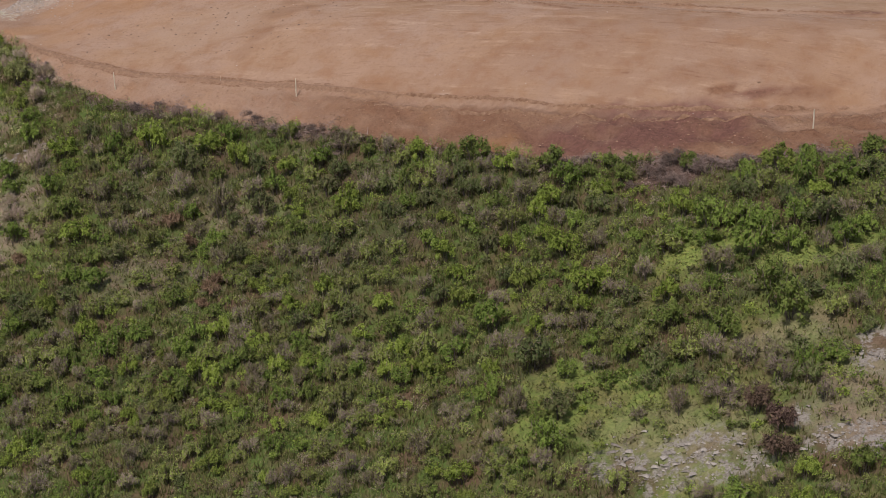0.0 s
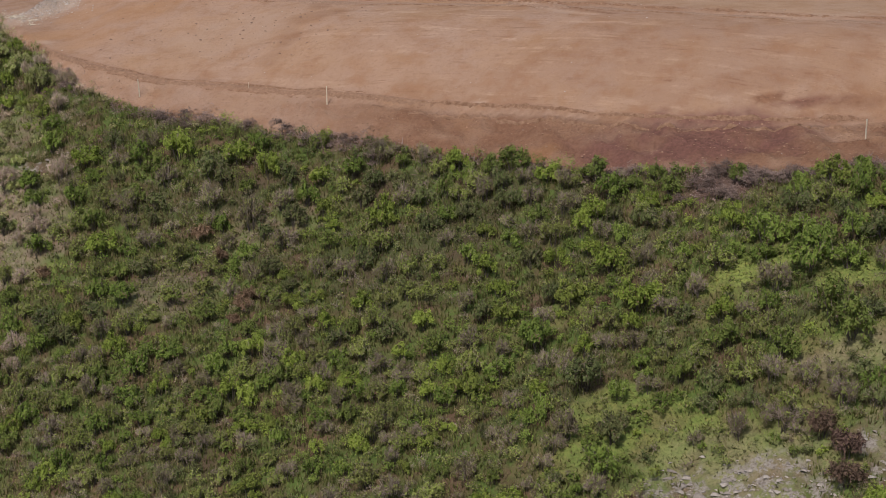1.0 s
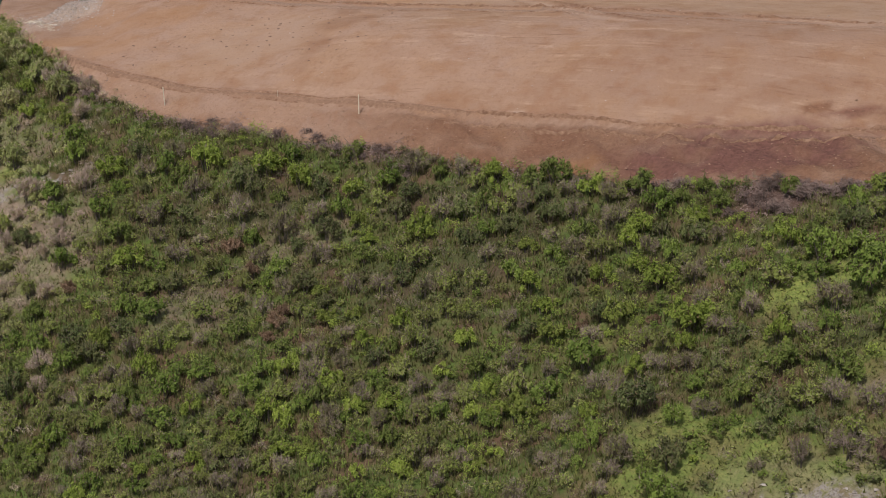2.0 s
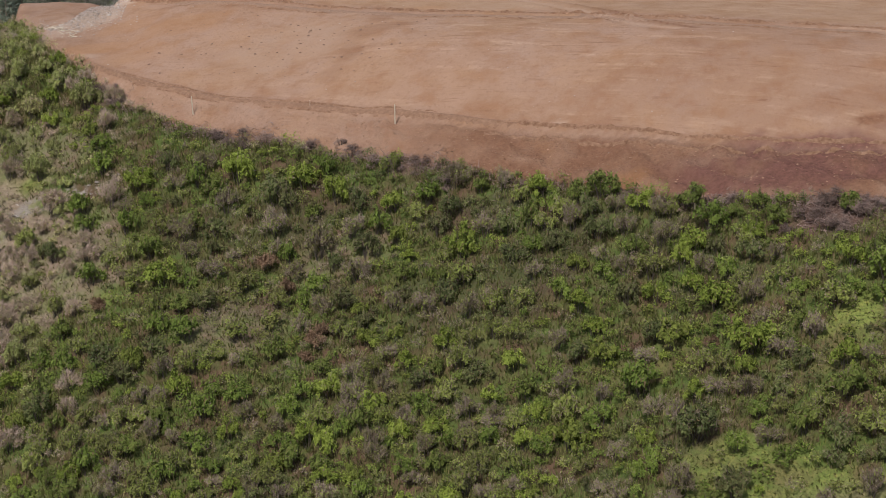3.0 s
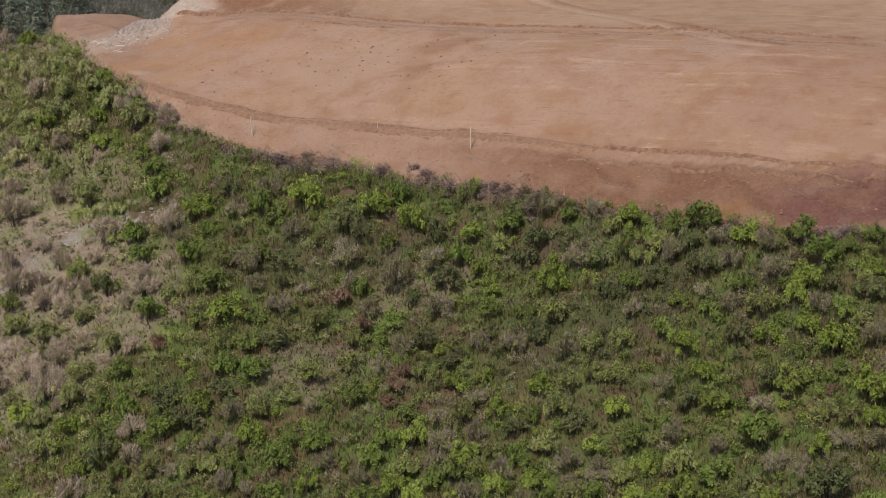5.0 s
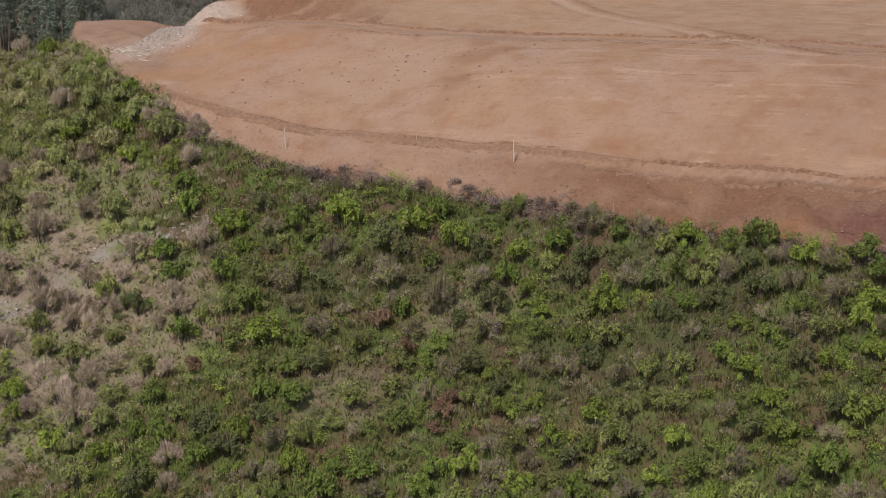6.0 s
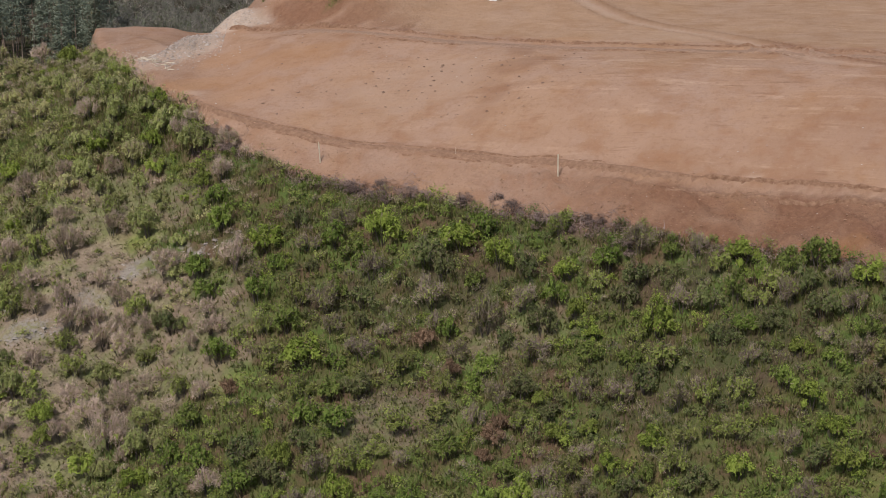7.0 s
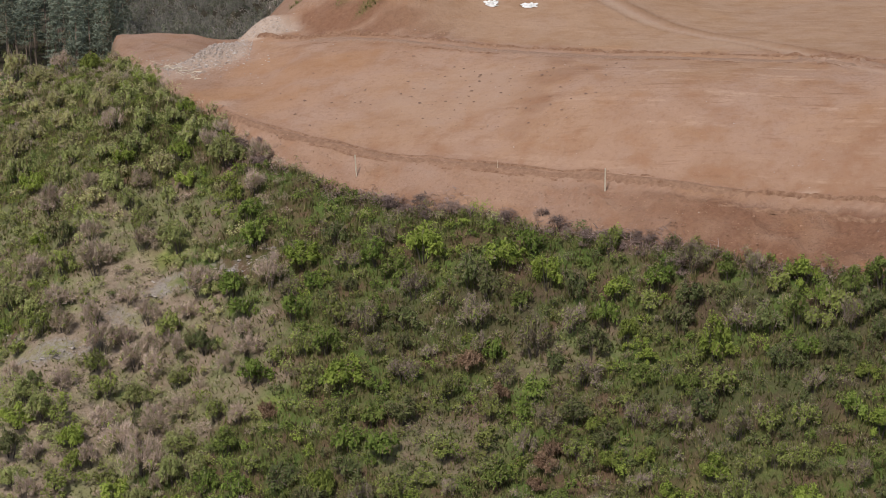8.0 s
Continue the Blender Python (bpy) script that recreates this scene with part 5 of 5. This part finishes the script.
# lumps in slanting rows on the graded slope, coloured dark for the shade in divots
gx, gy = np.meshgrid(np.arange(11), np.arange(8))
x = -33 + 1.35 * gx + 0.25 * gy + rng.normal(0, 0.24, gx.shape)
y = 203.5 - 0.55 * gx - 1.6 * gy + rng.normal(0, 0.24, gx.shape)
keep = rng.uniform(0, 1, gx.shape) < 0.72
x, y = np.append(x[keep], rng.uniform(-46, -12, 110)), np.append(y[keep], rng.uniform(188, 213, 110))
keep = y < curve(x, UP_Y) - 2.5
lumps("dug_clods", x[keep], y[keep], 0.08 + 0.13 * rng.uniform(0, 1, keep.sum()) ** 2, DIVOT, "rows of dark lumps standing for shaded divots on the graded slope", "earth clods", 0.2, 0.6, seed=5)

# rubble heap by the end of the upper track
n = 5200
x, y = np.clip(rng.normal(-55.0, 2.4, n), -62, -50.5), rng.normal(220.2, 1.7, n)
lumps("rubble_heap", x, y, 0.025 + 0.06 * rng.uniform(0, 1, n) ** 2 + 0.2 * rng.uniform(0, 1, n) ** 24, RUBBLE, "heap of broken pale grey stone on bare earth", "rubble", 0.2, 0.8, seed=7)
n = 420
lumps("sand_clods", rng.normal(-49.0, 1.5, n), rng.normal(223.6, 1.0, n), 0.03 + 0.11 * rng.uniform(0, 1, n) ** 4, RUBBLE, "pale lumps and stones on the tipped sand", "stones", 0.3, 0.7, seed=18)
n = 220
x = rng.uniform(-66, -48, n)
lumps("stones", x, 226 - 0.9 * (x + 62) + rng.normal(0, 2.5, n), 0.05 + 0.12 * rng.uniform(0, 1, n) ** 3, RUBBLE, "pale stones strewn on the earth saddle", "stones", seed=8)
n = 260
x = rng.uniform(-50, 46, n)
lumps("stones", x, curve(x, EDGE_Y) + rng.uniform(0.5, 40, n), 0.025 + 0.09 * rng.uniform(0, 1, n) ** 4, RUBBLE, "small pale stones scattered on graded earth", "stones", seed=9)

# broken rock on the open patches
sx, sy = rng.uniform(-70, 40, 200000), rng.uniform(106, 188, 200000)
keep = rng.uniform(0, 1, 200000) < patches(sx, sy, ROCK) ** 2 * smooth((rough(sx, sy, 1.6, 3) + 0.15) / 0.2)
sx, sy = sx[keep][:3600], sy[keep][:3600]
lumps("scree", sx, sy, 0.03 + 0.16 * rng.uniform(0, 1, len(sx)) ** 4, SCREE, "broken grey-white rock breaking through the thin turf", "scree", 0.35, 0.55, seed=10)


# larger slabs where the rock comes through
bx, by = [], []
for hx, hy, spread, count in ((13, 118.4, 1.3, 26), (16, 115.6, 1.5, 34), (20, 114.7, 1.2, 26), (22.5, 112.6, 1.0, 14), (26.6, 115.6, 0.8, 12), (28.8, 112.6, 1.6, 22), (32, 111.6, 1.4, 14), (33, 119.4, 1.3, 18), (-46.7, 180.4, 1.2, 22), (-54.3, 182.1, 1.3, 14), (-63, 176.2, 2.2, 14)):
    bx.append(rng.normal(hx, spread, count)), by.append(rng.normal(hy, 0.6 * spread, count))
bx, by = np.concatenate(bx), np.concatenate(by)
lumps("rock_slabs", bx, by, 0.12 + 0.36 * rng.uniform(0, 1, len(bx)) ** 2.5, SCREE, "weathered pale grey rock slabs set in thin turf", "rock", 0.3, 0.4, seed=12)


# broken twigs and roots pushed to the scrub's edge
def brushwood(count):
    rng = np.random.default_rng(23)
    x = rng.uniform(-52, 46, count)
    x = x[rng.uniform(0, 1, count) < np.clip(0.45 + 0.9 * rough(x, 0 * x + 8.8, 6.0, 3), 0.05, 1)]
    y = curve(x, EDGE_Y) + 1.1 * rough(x, curve(x, EDGE_Y), 3.0, 3) + rng.normal(-0.3, 0.55, len(x))
    tx, ty = rng.uniform(-52, 40, 120000), rng.uniform(142, 198, 120000)
    inside = rng.uniform(0, 1, 120000) < 0.8 * patches(tx, ty, BRUSH)
    x, y = np.concatenate([x, tx[inside]]), np.concatenate([y, ty[inside]])
    n = len(x)
    a = rng.normal(0, 1, (n, 3)) * np.array([1, 1, 0.35])
    a /= np.linalg.norm(a, axis=1)[:, None]
    b = np.cross(a, rng.normal(0, 0.5, (n, 3)) + np.array([0, 0, 1]))
    b /= np.linalg.norm(b, axis=1)[:, None]
    a, b = a * rng.uniform(0.12, 0.5, (n, 1)), b * rng.uniform(0.012, 0.04, (n, 1))
    c = np.stack([x, y, height(x, y) + 0.4 * rng.uniform(0, 1, n) ** 2], -1)
    v = np.stack([c - a - b, c - a + b, c + a + 0.5 * b, c + a - 0.5 * b], 1).reshape(-1, 3)
    ob = new("brushwood", mesh_object("brushwood", v, np.arange(len(v)).reshape(-1, 4), LEAF["brush"], (("lobe", np.repeat(rng.uniform(0, 1, n), 4)),)))
    tagged(ob, "torn roots and twigs pushed to the scrub's edge", "brushwood", kind="stuff")


brushwood(20000)


# bleached sticks along the saddle's rim
def sticks(name, x, y, label, seed):
    rng = np.random.default_rng(seed)
    vs, fs = [], []
    for px, py in zip(x, y):
        t, l, w = rng.uniform(0, math.pi), rng.uniform(0.15, 0.6), rng.uniform(0.025, 0.06)
        d = np.array([math.cos(t), math.sin(t), 0]) * l
        s = np.array([-math.sin(t), math.cos(t), 0]) * w
        a, b = np.array([px, py, 0.0]) - d, np.array([px, py, 0.0]) + d
        for q in (a, b):
            q[2] = float(height(q[0], q[1])) + 0.03
        b[2] += rng.uniform(0, 0.25)
        u, o = np.array([0, 0, w * 1.6]), len(vs)
        vs += [a - s, a + s, a + u, b - 0.5 * s, b + 0.5 * s, b + 0.5 * u]
        fs += [(o, o + 1, o + 4, o + 3), (o + 1, o + 2, o + 5, o + 4), (o + 2, o, o + 3, o + 5)]
    ob = new(name, mesh_object(name, np.array(vs), np.array(fs), STICK))
    return tagged(ob, label, "dead branches", kind="stuff")


x = rng.uniform(-63, -55.5, 46)
sticks("dead_branches", x, 225.7 - 1.6 * (x + 62.3) + rng.normal(0, 0.6, 46), "bleached broken branches on the earth rim", 4)


# ---- posts and stakes ----
def wood_material():
    k = Mat("pale_timber", 0.8, 0.2)
    grain = k.noise(3.0, 5, 0.6, (12, 12, 0.8, 0))
    k.colour(k.ramp(grain, (0.35, (0.42, 0.35, 0.265)), (0.65, (0.60, 0.53, 0.43))))
    return k.m


TIMBER = wood_material()


def square_post(name, w, h, material):
    """A squared post with chamfered edges and a slightly weathered top."""
    bm = bmesh.new()
    bmesh.ops.create_cube(bm, size=1.0)
    for v in bm.verts:
        v.co = Vector((v.co.x * w, v.co.y * w, (v.co.z + 0.5) * (h + 0.4) - 0.4))
        if v.co.z > 0 and v.co.x > 0:
            v.co.z -= 0.02
    bmesh.ops.bevel(bm, geom=list(bm.edges), offset=0.012, segments=2, affect="EDGES")
    me = bpy.data.meshes.new(name)
    bm.to_mesh(me)
    bm.free()
    me.materials.append(material)
    return me


POST = square_post("post", 0.11, 2.0, TIMBER)
for x, y, lean, turn in ((-37.4, 187.0, -3.5, 15), (-15.9, 177.2, -0.5, 5), (35.1, 154.4, 0.6, 30)):
    p = new("fence_post", POST)
    p.matrix_world = pose(x, y, float(height(x, y)), 0, lean, turn)
    tagged(p, "bare pale timber fence post standing in the earth bank", "post", "fence posts along the bank")
DARK_RED = bark_material("rusted_tip", (0.10, 0.03, 0.025), (0.18, 0.06, 0.045))
for x, y, h, mat, label in ((-24.8, 183.1, 0.7, TIMBER, "short thin pale survey stake beside the track"), (-57.5, 211.4, 0.6, DARK_RED, "thin dark red stake at the scrub's edge")):
    p = new("survey_stake", square_post("stake", 0.04 if mat is TIMBER else 0.06, h, mat))
    p.matrix_world = pose(x, y, float(height(x, y)), 0, 2, 20)
    tagged(p, label, "stake")


# ---- crumpled white sheets on the upper terrace ----
def sheet_material():
    k = Mat("white_plastic", 0.45, 0.4)
    k.colour(k.ramp(k.noise(2.5, 5), (0.35, (0.50, 0.49, 0.46)), (0.6, (0.76, 0.75, 0.73))))
    return k.m


SHEET = sheet_material()
for x0, y0, w, d, seed in ((-24.4, 223.1, 0.7, 0.7, 1), (-20.3, 222.1, 0.85, 0.6, 2)):
    rng = np.random.default_rng(seed)
    u, v = np.meshgrid(np.linspace(-1, 1, 26), np.linspace(-1, 1, 18))
    x = x0 + w * u * (1 + 0.15 * np.sin(3 * v)) + 0.1 * np.sin(7 * v + seed)
    y = y0 + d * v * (1 + 0.2 * np.sin(2.5 * u + seed))
    fold = np.abs(np.sin(4.1 * u + 2.3 * v + seed)) * np.abs(np.sin(3.3 * v - 1.7 * u)) + 0.25 * rng.uniform(0, 1, u.shape)
    z = height(x, y) + 0.03 + (0.3 * fold) * np.clip(1.15 - np.maximum(np.abs(u), np.abs(v)), 0, 1) ** 0.6
    i = (np.arange(17)[:, None] * 26 + np.arange(25)[None]).ravel()
    ob = new("plastic_sheet", mesh_object("plastic_sheet", np.stack([x, y, z], -1).reshape(-1, 3), np.stack([i, i + 1, i + 27, i + 26], 1), SHEET, (), False))
    tagged(ob, "crumpled white plastic sheet lying on bare earth", "plastic sheet")


# ---- pines and the far wood ----
def pine_meshes(rng, h, low, high):
    """Trunk with limbs, and a crown of needle sprays in whorls."""
    vs, fs = [], []

    def limb(a, b, r0, r1, sides=5):
        o = len(vs)
        for q, r in ((a, r0), (b, r1)):
            for j in range(sides):
                t = 2 * math.pi * j / sides
                vs.append(np.array(q) + r * np.array([math.cos(t), math.sin(t), 0]))
        for j in range(sides):
            fs.append((o + j, o + (j + 1) % sides, o + sides + (j + 1) % sides, o + sides + j))
    bend = rng.normal(0, 0.25, 2)
    limb((0, 0, -0.5), (bend[0] * 0.5, bend[1] * 0.5, h * 0.5), 0.17, 0.12)
    limb((bend[0] * 0.5, bend[1] * 0.5, h * 0.5), (bend[0], bend[1], h * 0.96), 0.12, 0.03)
    sprays = []
    z = h * rng.uniform(low, high)
    while z < h:
        f = max(0.0, (z - (low + 0.05) * h) / ((0.95 - low) * h))
        reach = max(0.5, 2.6 * (1 - f) ** 0.7 + 0.3)
        for b in range(rng.integers(4, 7)):
            t = rng.uniform(0, 2 * math.pi)
            l = reach * rng.uniform(0.6, 1.1)
            tip = np.array([bend[0] + l * math.cos(t), bend[1] + l * math.sin(t), z + rng.uniform(-0.3, 0.5)])
            limb((bend[0] * z / h, bend[1] * z / h, z), tip, 0.03, 0.01, 3)
            for q in range(int(8 + 8 * l)):
                s = rng.uniform(0.3, 1.05)
                sprays.append(np.array([bend[0] + s * l * math.cos(t), bend[1] + s * l * math.sin(t), z + s * (tip[2] - z)]) + rng.normal(0, 0.25, 3) * np.array([1, 1, 0.6]))
        z += rng.uniform(0.5, 0.9)
    p = np.array(sprays)
    n = len(p)
    a = rng.normal(0, 1, (n, 3)) * np.array([1, 1, 0.4])
    a /= np.linalg.norm(a, axis=1)[:, None]
    b = np.cross(a, rng.normal(0, 0.5, (n, 3)) + np.array([0, 0, 1]))
    b /= np.linalg.norm(b, axis=1)[:, None]
    a, b = a * rng.uniform(0.18, 0.38, (n, 1)), b * rng.uniform(0.07, 0.16, (n, 1))
    v = np.stack([p - a - b, p - a + b, p + a], 1).reshape(-1, 3)
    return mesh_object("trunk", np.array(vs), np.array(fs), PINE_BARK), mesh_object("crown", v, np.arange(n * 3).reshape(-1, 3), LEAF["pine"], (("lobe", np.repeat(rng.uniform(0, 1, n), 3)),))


rng = np.random.default_rng(41)
PINES = [pine_meshes(rng, h, 0.40, 0.56) for h in (15, 17, 16, 18, 14.5)] + [pine_meshes(rng, h, 0.08, 0.2) for h in (14, 16, 15)]
stand = []
for _ in range(900):
    x, y = rng.uniform(-150, -86), rng.uniform(326, 392)
    if x > -88.5 - 0.12 * (y - 326) + 2 * math.sin(0.3 * y) or any((x - q[0]) ** 2 + (y - q[1]) ** 2 < 10 for q in stand):
        continue
    stand.append((x, y))
for x, y in stand[:120]:
    root = new("pine_tree")
    k = rng.uniform(0.85, 1.12)
    root.matrix_world = Matrix.LocRotScale((x, y, float(height(x, y)) - 0.2), Euler((rng.normal(0, 0.02), rng.normal(0, 0.02), rng.uniform(0, 6.28))), (k, k, k))
    tagged(root, "tall dark green pine with a bare reddish-grey trunk", "pine tree", "pines in the valley stand")
    trunk, crown = PINES[int(rng.integers(5, 8) if x > -98 - 0.12 * (y - 326) or rng.uniform() < 0.15 else rng.integers(0, 5))]
    part("trunk", trunk, root, "slender grey-brown trunk with dead limbs")
    part("crown", crown, root)

rows = [(x + rng.normal(0, 1.5), y + rng.normal(0, 1.5), rng.uniform(0.8, 1.6), rng.uniform(1.2, 3.2)) for x, y in stand[:200] for _ in range(2)]
joined_shrubs("undergrowth", rows, "dark", "dark undergrowth below the valley pines", 160)

# leafless wood on the far slope
far_rng = np.random.default_rng(51)
rows = []
for _ in range(1400):
    y = 262 + 280 * far_rng.uniform() ** 1.4
    x = far_rng.uniform(-78 - 0.24 * (y - 262), -48 - 0.09 * (y - 262))
    if x < -88 - 0.12 * (y - 326) and 320 < y < 396 or y < 266 - 0.12 * (x + 70):
        continue
    r = far_rng.uniform(1.3, 2.6)
    rows.append((x, y, r, far_rng.uniform(2.5, 6.0)))


def far_wood(rows):
    rng = np.random.default_rng(52)
    n = 185
    vs, tint, tone = [], [], []
    for x, y, r, h in rows:
        c, size = lobes_of(rng, 1.0, 1.0)
        pick = rng.integers(0, len(size), n)
        d = rng.normal(0, 1, (n, 3))
        d /= np.linalg.norm(d, axis=1)[:, None]
        p = (c[pick] + d * size[pick][:, None] * rng.uniform(0.4, 1.1, (n, 1))) * np.array([r, r, h])
        p[:, 2] = np.maximum(p[:, 2], 0.1)
        a = d + rng.normal(0, 0.5, (n, 3)) + np.array([0, 0, 0.6])
        a /= np.linalg.norm(a, axis=1)[:, None]
        b = np.cross(a, rng.normal(0, 1, (n, 3)))
        b /= np.linalg.norm(b, axis=1)[:, None]
        a, b = a * rng.uniform(0.16, 0.36, (n, 1)), b * rng.uniform(0.045, 0.11, (n, 1))
        q = np.stack([p - a - b, p - a + b, p + a], 1).reshape(-1, 3) + np.array([x, y, float(height(x, y))])
        vs.append(q)
        tint.append(np.full(len(q), rng.uniform()))
        tone.append(np.repeat(rng.uniform(0, 1, len(size))[pick], 3))
    v = np.concatenate(vs)
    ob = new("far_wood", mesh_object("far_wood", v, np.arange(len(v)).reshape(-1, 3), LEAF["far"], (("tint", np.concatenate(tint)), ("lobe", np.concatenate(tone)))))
    tagged(ob, "hazy half-leafless broadleaf wood on the far slope", "wood", kind="stuff")


far_wood(rows)
